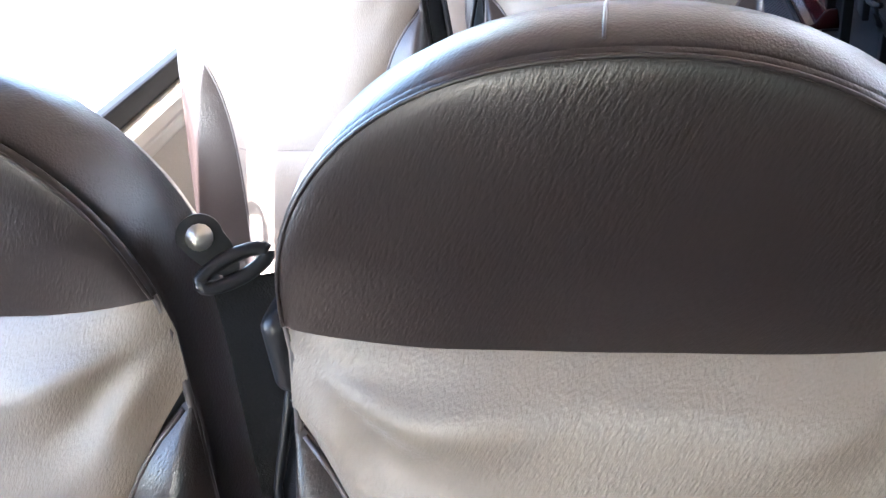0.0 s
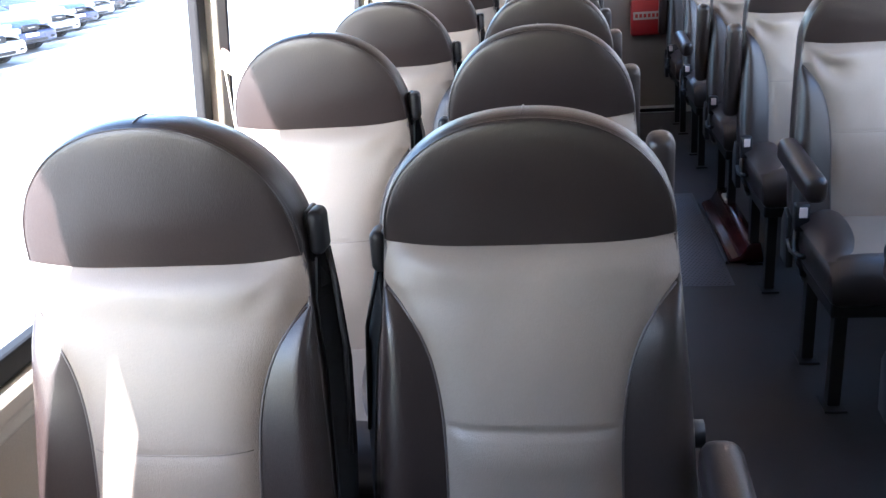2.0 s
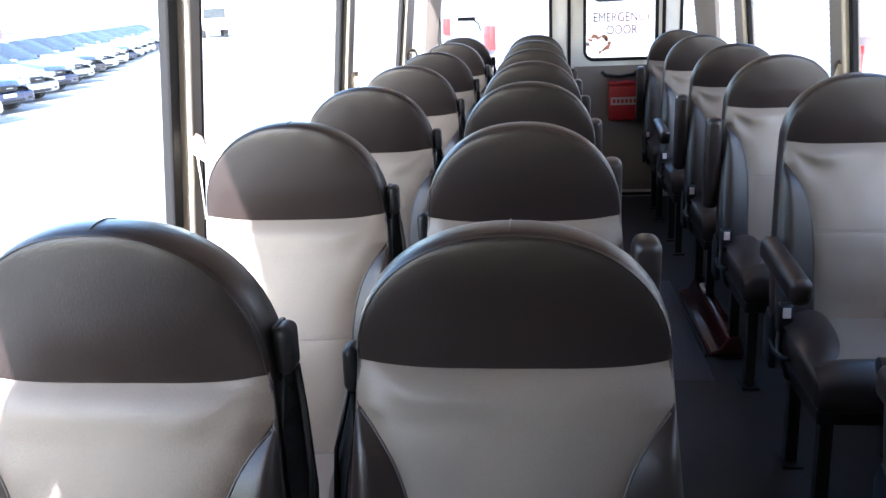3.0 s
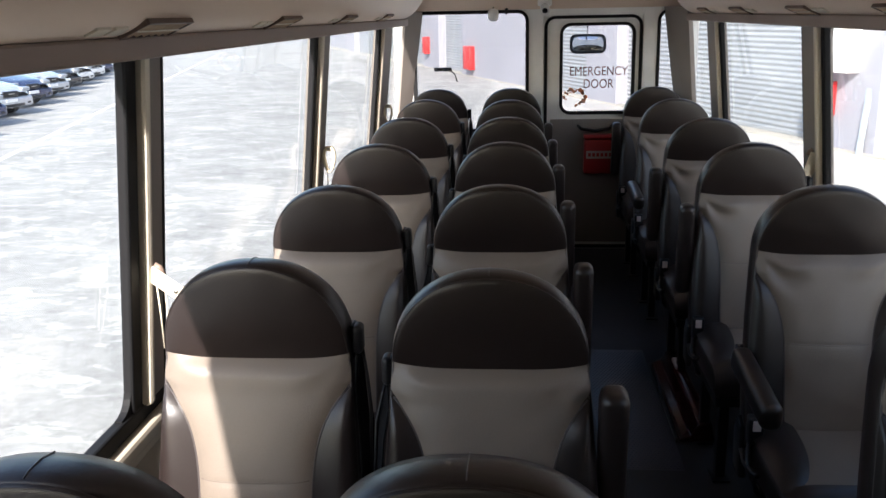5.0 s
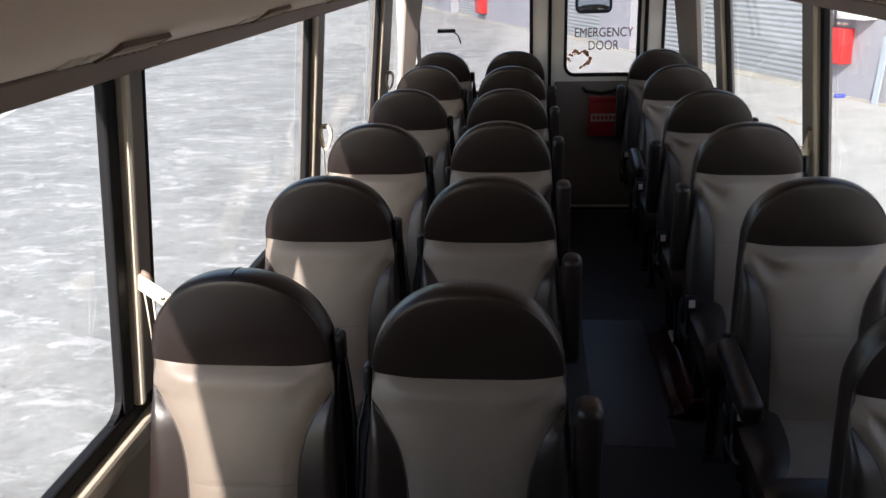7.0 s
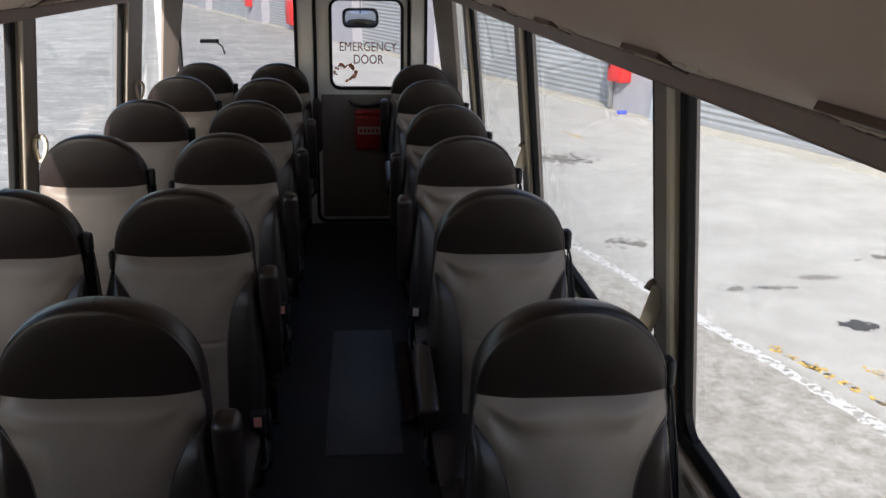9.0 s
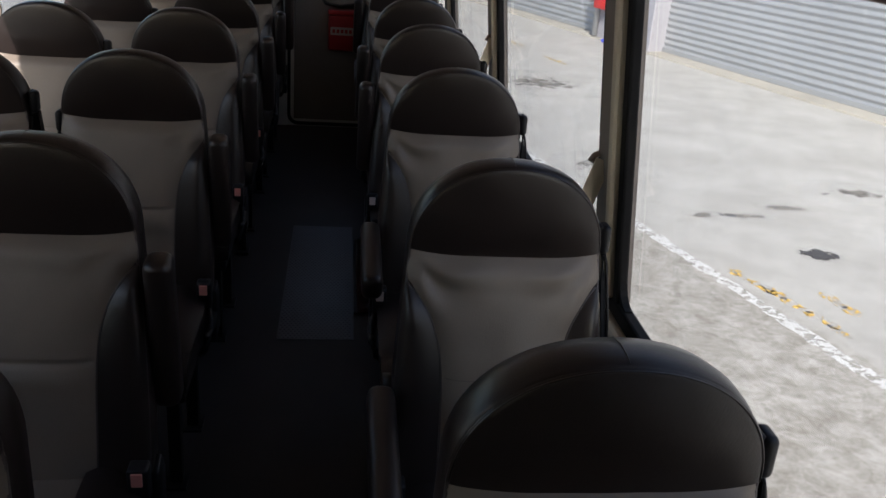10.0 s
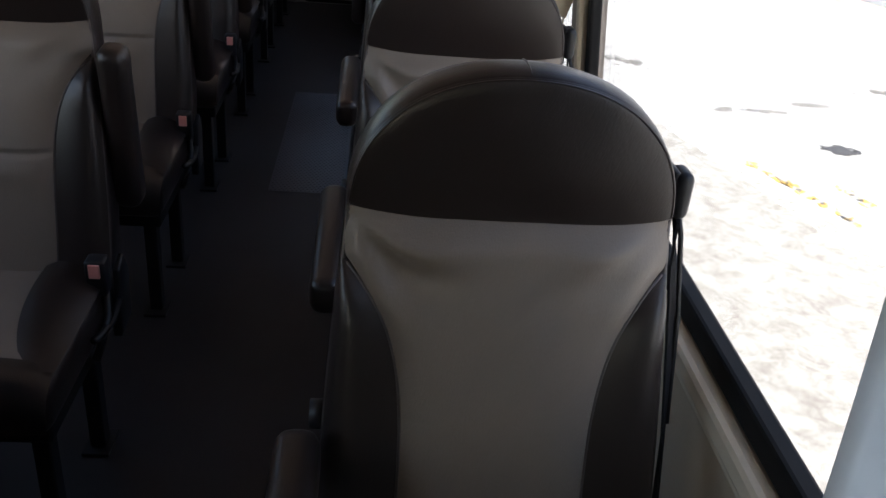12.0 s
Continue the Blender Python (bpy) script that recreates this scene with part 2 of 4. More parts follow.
def side_wall(name, x, out, pillars, solid):
    """A side wall: lower panel, sill rail, pillars with rubber and trim, glass, and the header; it leans in above the sill."""
    wall = empty(name, pose(0, 0, 0), "bus side wall with beige lower panel and tall windows", "wall", kind="structure")

    def slab(part_name, d0, d1, y0, y1, z0, z1, m, bevel=0.0, parent=wall):
        a, b = sorted((x + d0 * out, x + d1 * out))
        bm = box(a, b, y0, y1, z0, z1, bevel)
        for v in bm.verts:
            if v.co.z > SILL:
                v.co.x -= out * TUMBLE * (v.co.z - SILL)
                v.co.y -= RAKE * (v.co.z - SILL)
        return part(part_name, bm, m, parent)

    slab("lower_panel", 0, 0.016, Y_FRONT, Y_REAR, 0.0, SILL, PANEL)
    slab("skirt", 0.0, 0.016, Y_FRONT, Y_REAR, -0.48, -0.004, PANEL)
    slab("sill_rail", -0.034, -0.002, Y_FRONT, Y_REAR - 0.02, SILL - 0.066, SILL - 0.026, TRIM, 0.010)
    slab("panel_moulding", -0.014, -0.002, Y_FRONT, Y_REAR - 0.02, SILL - 0.10, SILL - 0.075, TRIM, 0.005)
    slab("header", 0, 0.03, Y_FRONT, Y_REAR, HEAD, CEIL, PILLAR)
    slab("bottom_rubber", -0.012, 0.016, Y_FRONT, Y_REAR - 0.02, SILL - 0.025, SILL + 0.016, RUBBER, 0.006)
    slab("top_rubber", 0.002, 0.012, Y_FRONT, Y_REAR - 0.02, HEAD - 0.03, HEAD - 0.002, RUBBER, 0.006)
    ends = [Y_FRONT]
    rub = 0.050 if out < 0 else 0.036
    for y0, y1 in pillars:
        p = slab("pillar", 0, 0.03, y0 + rub, y1 - 0.010, SILL + 0.002, HEAD - 0.002, PILLAR)
        slab("rubber", -0.012, 0.012, y0, y0 + rub, SILL + 0.008, HEAD - 0.004, RUBBER, 0.006, p)
        slab("edge_trim", -0.030, 0.01, y0 + rub + 0.002, y0 + rub + 0.030, SILL + 0.008, HEAD - 0.004, TRIM, 0.010, p)
        slab("ridge", -0.016, 0.02, y0 + rub + 0.042, y1 - 0.026, SILL + 0.008, HEAD - 0.004, PILLAR, 0.008, p)
        slab("rubber", -0.008, 0.012, y1 - 0.012, y1 + 0.006, SILL + 0.008, HEAD - 0.004, RUBBER, 0.004, p)
        ends += [y0, y1]
    ends.append(Y_REAR)
    # unseen panels added to block front side light; the left gap admits some
    for y0, y1 in ([(Y_FRONT, -1.60), (-0.62, solid)] if out < 0 else [(Y_FRONT, solid)]):
        slab("front_panel", 0, 0.016, y0, y1, SILL + 0.02, HEAD - 0.035, CAB)
    for y0, y1 in zip(ends[::2], ends[1::2]):
        for yc, dy in ((y0, 1), (y1, -1)):
            for zc, dz in ((HEAD, -1), (SILL, 1)):
                r, off = 0.045, 0.02
                pts = [(yc - dy * 0.004, zc), (yc + dy * r, zc)] + [(yc + dy * r * (1 - math.sin(radians(a))), zc + dz * (off + r * (1 - math.cos(radians(a))))) for a in (0, 18, 36, 54, 72, 90)] + [(yc - dy * 0.004, zc + dz * (off + r))]
                a, b = sorted((x - 0.006 * out, x + 0.010 * out))
                bm = prism(pts, "x", a, b)
                for v in bm.verts:
                    v.co.x -= out * TUMBLE * (v.co.z - SILL)
                    v.co.y -= RAKE * (v.co.z - SILL)
                part("corner", bm, RUBBER, wall)
        slab("window_pane", 0.013, 0.018, y0 - 0.01, y1 + 0.01, SILL, HEAD, GLASS).visible_shadow = False
    return wall


side_wall("wall_left", XL, -1, [(0.60, 0.78), (2.355, 2.545), (3.955, 4.22), (5.47, 5.95)], 0.30)
side_wall("wall_right", XR, 1, [(0.55, 0.74), (2.33, 2.535), (3.955, 4.22), (5.60, 5.95)], 0.54)

# unseen front bulkhead; dark panels and a dimmed windscreen limit light from ahead
front = empty("wall_front", pose(0, 0, 0), "unseen front end of the bus with a windscreen dimmed to cut light", "wall", kind="structure")
part("lower_panel", box(XL - 0.05, XR + 0.05, Y_FRONT - 0.06, Y_FRONT, 0, 1.05), CAB, front)
part("header", box(XL - 0.05, XR + 0.05, Y_FRONT - 0.06, Y_FRONT, 1.58, CEIL), CAB, front)
part("windscreen", box(XL, XR, Y_FRONT - 0.03, Y_FRONT - 0.025, 1.05, 1.58), SCREEN_GLASS, front)

# rear end: openings for two windows and the emergency door
rear = empty("wall_rear", pose(0, 0, 0), "white painted rear end of the bus with windows and emergency door", "wall", kind="structure")
RW = (-0.690, 0.030, 0.83, 1.577)
DW = (0.273, 0.720, 0.940, 1.490)
DOOR = (0.150, 0.785, 0.0, 1.558)
RW3 = (0.893, 1.000, 0.83, 1.565)


def rear_box(name, x0, x1, z0, z1, m=None, proud=0.0, bevel=0.004, parent=None):
    return part(name, box(x0, x1, Y_REAR - proud, Y_REAR + 0.05, z0, z1, bevel), m or REAR, parent or rear)


rear_box("rear_panel", XL, RW[0], 0.0, CEIL)
rear_box("rear_panel", RW[0], RW[1], 0.0, RW[2])
rear_box("rear_panel", RW[0], RW[1], RW[3], CEIL)
rear_box("rear_post", RW[1], DOOR[0], 0.0, CEIL)
rear_box("rear_panel", DOOR[0], DOOR[1], DOOR[3], CEIL)
rear_box("rear_post", DOOR[1], RW3[0], 0.0, CEIL)
rear_box("rear_panel", RW3[0], RW3[1], 0.0, RW3[2])
rear_box("rear_panel", RW3[0], RW3[1], RW3[3], CEIL)
rear_box("rear_panel", RW3[1], XR, 0.0, CEIL)


def ring(x0, x1, z0, z1, w, y0, y1, r=0.05, bm=None):
    """A rounded rectangular frame in the x-z plane."""
    bm = bm or bmesh.new()

    def loop(d, y):
        out = []
        for cx, cz, a0 in ((x1 - r, z1 - r, 0), (x0 + r, z1 - r, 90), (x0 + r, z0 + r, 180), (x1 - r, z0 + r, 270)):
            for k in range(6):
                a = radians(a0 + 18 * k)
                out.append(bm.verts.new((cx + (r + d) * math.cos(a), y, cz + (r + d) * math.sin(a))))
        return out

    loops = [loop(0, y0), loop(w, y0), loop(w, y1), loop(0, y1)]
    n = len(loops[0])
    for i in range(4):
        for k in range(n):
            bm.faces.new((loops[i][k], loops[i][(k + 1) % n], loops[(i + 1) % 4][(k + 1) % n], loops[(i + 1) % 4][k]))
    bmesh.ops.recalc_face_normals(bm, faces=bm.faces[:])
    return bm


part("window_rubber", ring(*RW, 0.022, Y_REAR - 0.012, Y_REAR + 0.03), RUBBER, rear)
part("window_rubber", ring(*RW3, 0.02, Y_REAR - 0.012, Y_REAR + 0.03), RUBBER, rear)
for w in (RW, RW3):
    part("window_pane", box(w[0] - 0.01, w[1] + 0.01, Y_REAR + 0.02, Y_REAR + 0.025, w[2] - 0.01, w[3] + 0.01), REAR_GLASS, rear).visible_shadow = False

door = empty("door_1", pose(0, 0, 0), "white rear emergency door with a window and red lettering", "door", kind="structure")
yd = Y_REAR + 0.012
for x0, x1, z0, z1 in ((DOOR[0] + 0.0004, DW[0], 0.001, DOOR[3] - 0.0004), (DW[1], DOOR[1] - 0.0004, 0.001, DOOR[3] - 0.0004), (DW[0], DW[1], 0.001, DW[2]), (DW[0], DW[1], DW[3], DOOR[3] - 0.0004)):
    part("door_panel", box(x0, x1, yd, yd + 0.035, z0, z1), REAR, door)
# trim board whose dark colour carries the shade below the door window
part("door_trim", box(DOOR[0] + 0.045, DOOR[1] - 0.045, yd - 0.010, yd - 0.002, 0.05, DW[2] - 0.05, 0.004), mat("shaded_door_trim", (0.20, 0.18, 0.165), 0.7, grain=0.15, stain=0.2), door, "grey-brown trim board, darkened for the shade low on the door")
part("door_seal", ring(DOOR[0] + 0.022, DOOR[1] - 0.022, 0.03, DOOR[3] - 0.022, 0.02, Y_REAR - 0.008, Y_REAR + 0.03, 0.05), RUBBER, door)
part("window_rubber", ring(*DW, 0.02, yd - 0.012, yd + 0.03, 0.05), RUBBER, door)
part("window_pane", box(DW[0] - 0.01, DW[1] + 0.01, yd + 0.02, yd + 0.025, DW[2] - 0.01, DW[3] + 0.01), REAR_GLASS, door).visible_shadow = False


def lettering(text, size, x, y, z, material, parent, name="lettering"):
    cu = bpy.data.curves.new(name, "FONT")
    cu.body, cu.size, cu.align_x, cu.extrude = text, size, "CENTER", 0.0006
    tmp = bpy.data.objects.new(name, cu)
    scene.collection.objects.link(tmp)
    bpy.context.view_layer.update()
    me = bpy.data.meshes.new_from_object(tmp.evaluated_get(bpy.context.evaluated_depsgraph_get()))
    bpy.data.objects.remove(tmp)
    me.materials.clear()
    me.materials.append(material)
    ob = new(name, me)
    ob.matrix_world = pose(x, y, z, 90, 0, 0)
    ob.parent = parent
    return ob


LETTER = mat("dark_red_lettering", (0.10, 0.016, 0.014), 0.5, stain=0.3, stain_scale=40)
for word_text, wx, wz in (("EMERGENCY", 0.507, 1.172), ("DOOR", 0.507, 1.090)):
    sign = lettering(word_text, 0.084, wx, yd + 0.012, wz, LETTER, door)
    sign.matrix_world = pose(wx, yd + 0.012, wz, 90, 0, 0) @ Matrix.Diagonal((0.79, 1.0, 1.0, 1.0))



# overhead lockers
def locker(name, x, s):
    """A bulging duct over the windows. s: +1 when the room lies towards +x."""
    thing = empty(name, pose(0, 0, 0), "curved beige overhead duct with a brown lower edge", "overhead duct", kind="structure")
    sec = [(0.12, 1.556), (0.160, 1.563), (0.200, 1.585), (0.242, 1.628), (0.29, 1.70), (0.34, 1.79), (0.37, 1.88), (0.375, 1.955)]
    y1 = 6.18

    def fn(u, v):
        k = u * (len(sec) - 1)
        i = min(int(k), len(sec) - 2)
        f = k - i
        p0, p1, p2, p3 = (sec[max(0, min(len(sec) - 1, i + d))] for d in (-1, 0, 1, 2))
        cr = [0.5 * (2 * b + (c - a) * f + (2 * a - 5 * b + 4 * c - d) * f * f + (3 * b - a - 3 * c + d) * f ** 3) for a, b, c, d in zip(p0, p1, p2, p3)]
        y = Y_FRONT + 0.1 + v * (y1 - Y_FRONT - 0.1)
        e = max(0.0, (y - (y1 - 0.16)) / 0.16)
        k2 = math.sqrt(max(0.0, 1 - e * e)) if e > 0 else 1.0
        return (x + s * (0.06 + (cr[0] - 0.06) * (0.15 + 0.85 * k2)), y, cr[1] + (1 - k2) * 0.02)

    part("duct_skin", grid(fn, 28, 60, flip=s > 0), LOCKER, thing)
    a, b = sorted((x + s * 0.105, x + s * 0.140))
    part("edge_strip", box(a, b, Y_FRONT + 0.1, 6.3, 1.515, 1.558, 0.006), EDGE, thing)
    return thing


locker("duct_left", XL, 1)
locker("duct_right", XR, -1)


# ---- seats ----
def hw(z):
    """Half-width of the backrest at height z below the headrest."""
    return 0.215 - 0.025 * max(0.0, (z - 0.5) / 0.42) ** 1.5


HB = 0.19
DOME = [0.170]
SEAM_UP = [0.0]


def seam_z(x):
    return 0.924 + SEAM_UP[0] + 0.013 * (abs(x) / HB) ** 4


def top_z(x):
    return 0.925 + DOME[0] * max(0.0, 1 - (abs(x) / HB) ** 2.2) ** (1 / 2.2)


def lean(z):
    return (z - 0.92) * (0.24 if z < 0.92 else -0.12)


def panel_w(z):
    """Half-width of the pale centre panel, drawn in between the bolsters."""
    if z >= 0.872:
        return hw(z)
    return hw(z) - 0.100 * (1 - math.exp((z - 0.872) / 0.080))


def puff(s, n=4):
    return max(0.0, 1 - abs(s) ** n)


def swell(x, z):
    """How far the flat face of the headrest stands out; it drops off sharply at the rim."""
    rho = min(1.0, ((abs(x) / HB) ** 2.2 + (max(0.0, z - 0.925) / DOME[0]) ** 2.2) ** (1 / 2.2))
    return 0.006 * math.sqrt(1 - rho ** 32) + 0.010 * max(0.0, 1 - rho ** 3) * min(1.0, max(0.0, (z - 0.90) / 0.09))


def build_backrest(seat, wrinkle=0.002, fold_side=-1, crease=1.0):
    shell = bmesh.new()
    path = [(hw(0.40 + 0.5 * k / 10), 0.40 + 0.5 * k / 10) for k in range(11)]
    dome = []
    for k in range(0, 33):
        a = math.pi * k / 32
        x = HB * (1 if math.cos(a) >= 0 else -1) * abs(math.cos(a)) ** (2 / 2.2)
        dome.append((x, 0.925 + DOME[0] * abs(math.sin(a)) ** (2 / 2.2)))
    outline = path + dome + [(-x, z) for x, z in path[::-1]]
    cx, cz = 0.0, 0.75
    loops = []
    for d, k in ((0.0, 0.992), (0.004, 1.001), (0.018, 1.010), (0.042, 1.011), (0.070, 0.994), (0.092, 0.94)):
        loops.append([shell.verts.new((cx + (x - cx) * k, lean(z) + d, cz + (z - cz) * k)) for x, z in outline])
    for a, b in zip(loops, loops[1:]):
        for i in range(len(a)):
            j = (i + 1) % len(a)
            shell.faces.new((a[i], b[i], b[j], a[j]))
    for cap in (loops[-1], loops[0]):
        shell.faces.new(cap[:12] + cap[-12:])
        shell.faces.new(cap[11:-11])
    bmesh.ops.recalc_face_normals(shell, faces=shell.faces[:])
    smooth(shell)
    part("back_shell", shell, DARK, seat)

    def head(u, v):
        x = 0.995 * HB * math.sin((2 * u - 1) * math.pi / 2)
        z0, z1 = seam_z(x), top_z(x)
        z = z0 + (z1 - z0) * (1 - (1 - v) ** 1.7)
        b = swell(x, z) + 0.0015 * noise.noise((x * 16, z * 16, 3.1)) * max(0.0, 1 - (abs(x) / HB) ** 6)
        return (x, lean(z) - 0.004 - b, z)

    part("headrest_cover", grid(head, 44, 26), DARK, seat)
    rim = []
    for k in range(41):
        a = math.pi * k / 40
        c, h = math.cos(a), math.sin(a)
        x, z = 0.985 * HB * (1 if c >= 0 else -1) * abs(c) ** (2 / 2.2), 0.925 + 0.985 * DOME[0] * h ** (2 / 2.2)
        z = max(z, seam_z(x))
        rim.append((x, lean(z) - 0.0042 - swell(x, z), z))
    part("rim_seam", tube(rim, 0.0014, 5), DARK, seat)

    def edge(z):
        """How far the cover stands out along the seam between panel and bolster."""
        k = max(0.0, min(1.0, (hw(z) - panel_w(z)) / 0.05))
        return 0.016 * k * k * (3 - 2 * k)

    def panel(u, v):
        q = 2 * u - 1
        z = 0.44 + v * (0.924 - 0.44)
        e = edge(z)
        x = panel_w(z) * q * 0.998
        z = z + (seam_z(x) - 0.924) * max(0, (v - 0.8) / 0.2)
        rim = puff(q, 6)
        b = e + (0.024 - e) * rim + 0.006 * puff(q, 2)
        b += 0.008 * math.sin(math.pi * min(1, max(0, (z - 0.50) / 0.36))) * rim
        b -= crease * 0.006 * math.exp(-((z - 0.690) / 0.0045) ** 2) * puff(q, 10)
        b += crease * 0.006 * math.exp(-((z - 0.657) / 0.028) ** 2) * puff(q, 4) if z < 0.690 else crease * 0.006 * math.exp(-((z - 0.690) / 0.012) ** 2 - 1.39) * puff(q, 4)
        for cs, amp in ((fold_side, 1.0), (-fold_side, 0.35)):
            dx, dz = 0.188 - cs * x, 0.925 - z
            r = math.hypot(dx, dz)
            th = math.atan2(dz, max(dx, 1e-4)) + 0.25 * noise.noise((x * 9, z * 9, 1.3 + cs))
            fan = math.sin(th * 7.5 - 0.6) * math.exp(-((r - 0.075) / 0.055) ** 2) * max(0.0, min(1.0, th / 0.25))
            b += wrinkle * amp * fan * puff(q, 12)
        b += wrinkle * 0.5 * noise.noise((x * 11, z * 8, 7.7 + fold_side)) * rim
        b = b + (0.007 * rim - b) * max(0.0, (v - 0.93) / 0.07) ** 2
        return (x, lean(z) - 0.004 - b, z)

    part("centre_panel", grid(panel, 36, 96), LIGHT, seat, "smooth grey-beige centre panel")
    for side in (-1, 1):
        def bol(u, v):
            z = 0.44 + v * (0.872 - 0.44)
            wide = hw(z) - panel_w(z)
            x = panel_w(z) - 0.004 + (wide + 0.004) * u
            b = (edge(z) + 0.013 * min(1.0, wide / 0.06) * math.sin(math.pi * 0.62 * u)) * math.sqrt(max(0.0, 1 - max(0.0, (u - 0.62) / 0.38) ** 2))
            return (side * x, lean(z) - 0.003 - b, z)

        part("side_bolster", grid(bol, 14, 36, flip=side < 0), DARK, seat)
    pts = [(x * 0.987, lean(z) - 0.003, 0.75 + (z - 0.75) * 0.987) for x, z in outline]
    part("piping", tube(pts, 0.003, 6), PIPING, seat)
    sx = [HB * 0.985 * (k / 12 - 1) for k in range(25)]
    part("seam", tube([(x, lean(seam_z(x)) - 0.006, seam_z(x)) for x in sx], 0.0022, 5), PIPING, seat)
    for side in (-1, 1):
        zz = [0.866 - 0.424 * k / 24 for k in range(25)]
        part("seam", tube([(side * panel_w(z), lean(z) - 0.0045 - edge(z), z) for z in zz], 0.0020, 5), PIPING, seat)
    if crease > 0.15:
        line = []
        for k in range(25):
            px, py, pz = panel(0.03 + 0.94 * k / 24, (0.690 - 0.44) / 0.484)
            line.append((px, py + 0.0002, pz))
        part("stitching", tube(line, 0.0011, 5), THREAD, seat, "thin stitched line")
    h0 = 0.175 + DOME[0]
    part("top_seam", tube([(0.0, lean(0.925 + DOME[0]) + d, 0.75 + h0 * k + 0.0006) for d, k in ((0.004, 1.001), (0.018, 1.010), (0.042, 1.011), (0.070, 0.994))], 0.0010, 5), PIPING, seat)


def build_cushion(seat):
    part("cushion_base", smooth(box(-0.205, 0.205, -0.50, -0.05, 0.33, 0.435, 0.03, 4)), DARK, seat)

    def pad(u, v):
        q = 2 * u - 1
        y = -0.075 - 0.37 * v
        return (0.200 * q, y, 0.437 + 0.02 * puff(q, 6) + 0.004 * math.sin(3 * v))

    part("cushion_pad", grid(pad, 20, 20, flip=True), LIGHT, seat, "smooth grey-beige seat pad")

    def roll(u, v):
        q = 2 * u - 1
        a = 0.5 * math.pi * v * 1.15
        return (0.206 * q, -0.440 - 0.075 * math.sin(a), 0.372 + (0.070 + 0.020 * puff(q, 6)) * math.cos(a))

    part("front_roll", grid(roll, 20, 12, flip=True), DARK, seat)
    for side in (-1, 1):
        def half_moon(u, v):
            y = -0.08 - 0.38 * v
            w = 0.105 * math.sqrt(max(0.0, 1 - (1.25 * v - 0.3) ** 2)) + 0.012
            x = 0.211 - w * u
            return (side * x, y, 0.440 + 0.030 * math.sin(math.pi * min(1, 0.25 + 0.75 * (1 - u))) * (1 - v ** 4) + 0.008)

        part("side_pad", grid(half_moon, 10, 16, flip=side < 0), DARK, seat)


def build_frame(seat, lift=0.0):
    part("seat_frame", box(-0.19, 0.19, -0.46, -0.08, 0.29, 0.33, 0.006), FRAME, seat)
    for x in (-0.15, 0.15):
        for y in (-0.40, -0.12):
            leg = part("leg", box(x - 0.017, x + 0.017, y - 0.02, y + 0.02, 0.008 - lift, 0.29, 0.004), FRAME, seat)
            part("foot_plate", box(x - 0.03, x + 0.03, y - 0.045, y + 0.045, -lift, 0.008 - lift, 0.002), FRAME, leg)


def build_guide(seat, side, bolt=False):
    """Belt anchor plate bolted to the backrest's shoulder, its plastic guide, and the webbing hanging beside the seat."""
    gx, dz = side * 0.193, (0.0 if side > 0 else -0.05)
    plate = part("anchor_plate", smooth(box(gx - 0.004, gx + 0.004, 0.012, 0.052, 0.915 + dz, 0.985 + dz, 0.003)), BLACK, seat)
    if bolt:
        part("bolt", smooth(tube([(gx + side * 0.014, -0.002, 0.955), (gx + side * 0.014, -0.012, 0.957)], 0.013, 12)), STEEL, plate, "steel bolt head")
    cover = smooth(box(gx + side * 0.010 - 0.011, gx + side * 0.010 + 0.011, 0.004, 0.046, 0.926 + dz, 0.986 + dz, 0.0105, 5))
    part("belt_guide", cover, BLACK, seat, "black plastic belt guide")

    def strip(pts, half, twist):
        bm, prev = bmesh.new(), None
        for p, tw in zip(pts, twist):
            a = radians(tw)
            wx, wy = math.sin(a) * half, math.cos(a) * half
            nx, ny = math.cos(a) * 0.0016, -math.sin(a) * 0.0016
            c = [bm.verts.new((p[0] + sx * wx + sn * nx, p[1] + sx * wy + sn * ny, p[2])) for sx, sn in ((-1, -1), (1, -1), (1, 1), (-1, 1))]
            if prev:
                for k in range(4):
                    bm.faces.new((prev[k], c[k], c[(k + 1) % 4], prev[(k + 1) % 4]))
            else:
                bm.faces.new(c)
            prev = c
        bm.faces.new(prev[::-1])
        bmesh.ops.recalc_face_normals(bm, faces=bm.faces[:])
        return bm

    part("belt_webbing", strip([(gx + side * 0.012, 0.026, 0.925 + dz), (gx + side * 0.016, 0.012, 0.87 + dz * 0.8), (gx + side * 0.026, -0.01, 0.78), (gx + side * 0.031, -0.045, 0.66), (gx + side * 0.032, -0.085, 0.52), (gx + side * 0.028, -0.10, 0.36)], 0.023, (50 * side, 58 * side, 55 * side, 40 * side, 15 * side, 0) if bolt else (8 * side, 25 * side, 30 * side, 22 * side, 10 * side, 0)), WEB, seat, "black woven belt webbing")
    rod = [(gx + side * 0.016, 0.03, 0.93 + dz), (gx + side * 0.023, 0.022, 0.90 + dz), (gx + side * 0.034, 0.0, 0.80), (gx + side * 0.036, -0.04, 0.66)]
    part("belt_loop", tube(rod, 0.0035, 6), BLACK, seat)


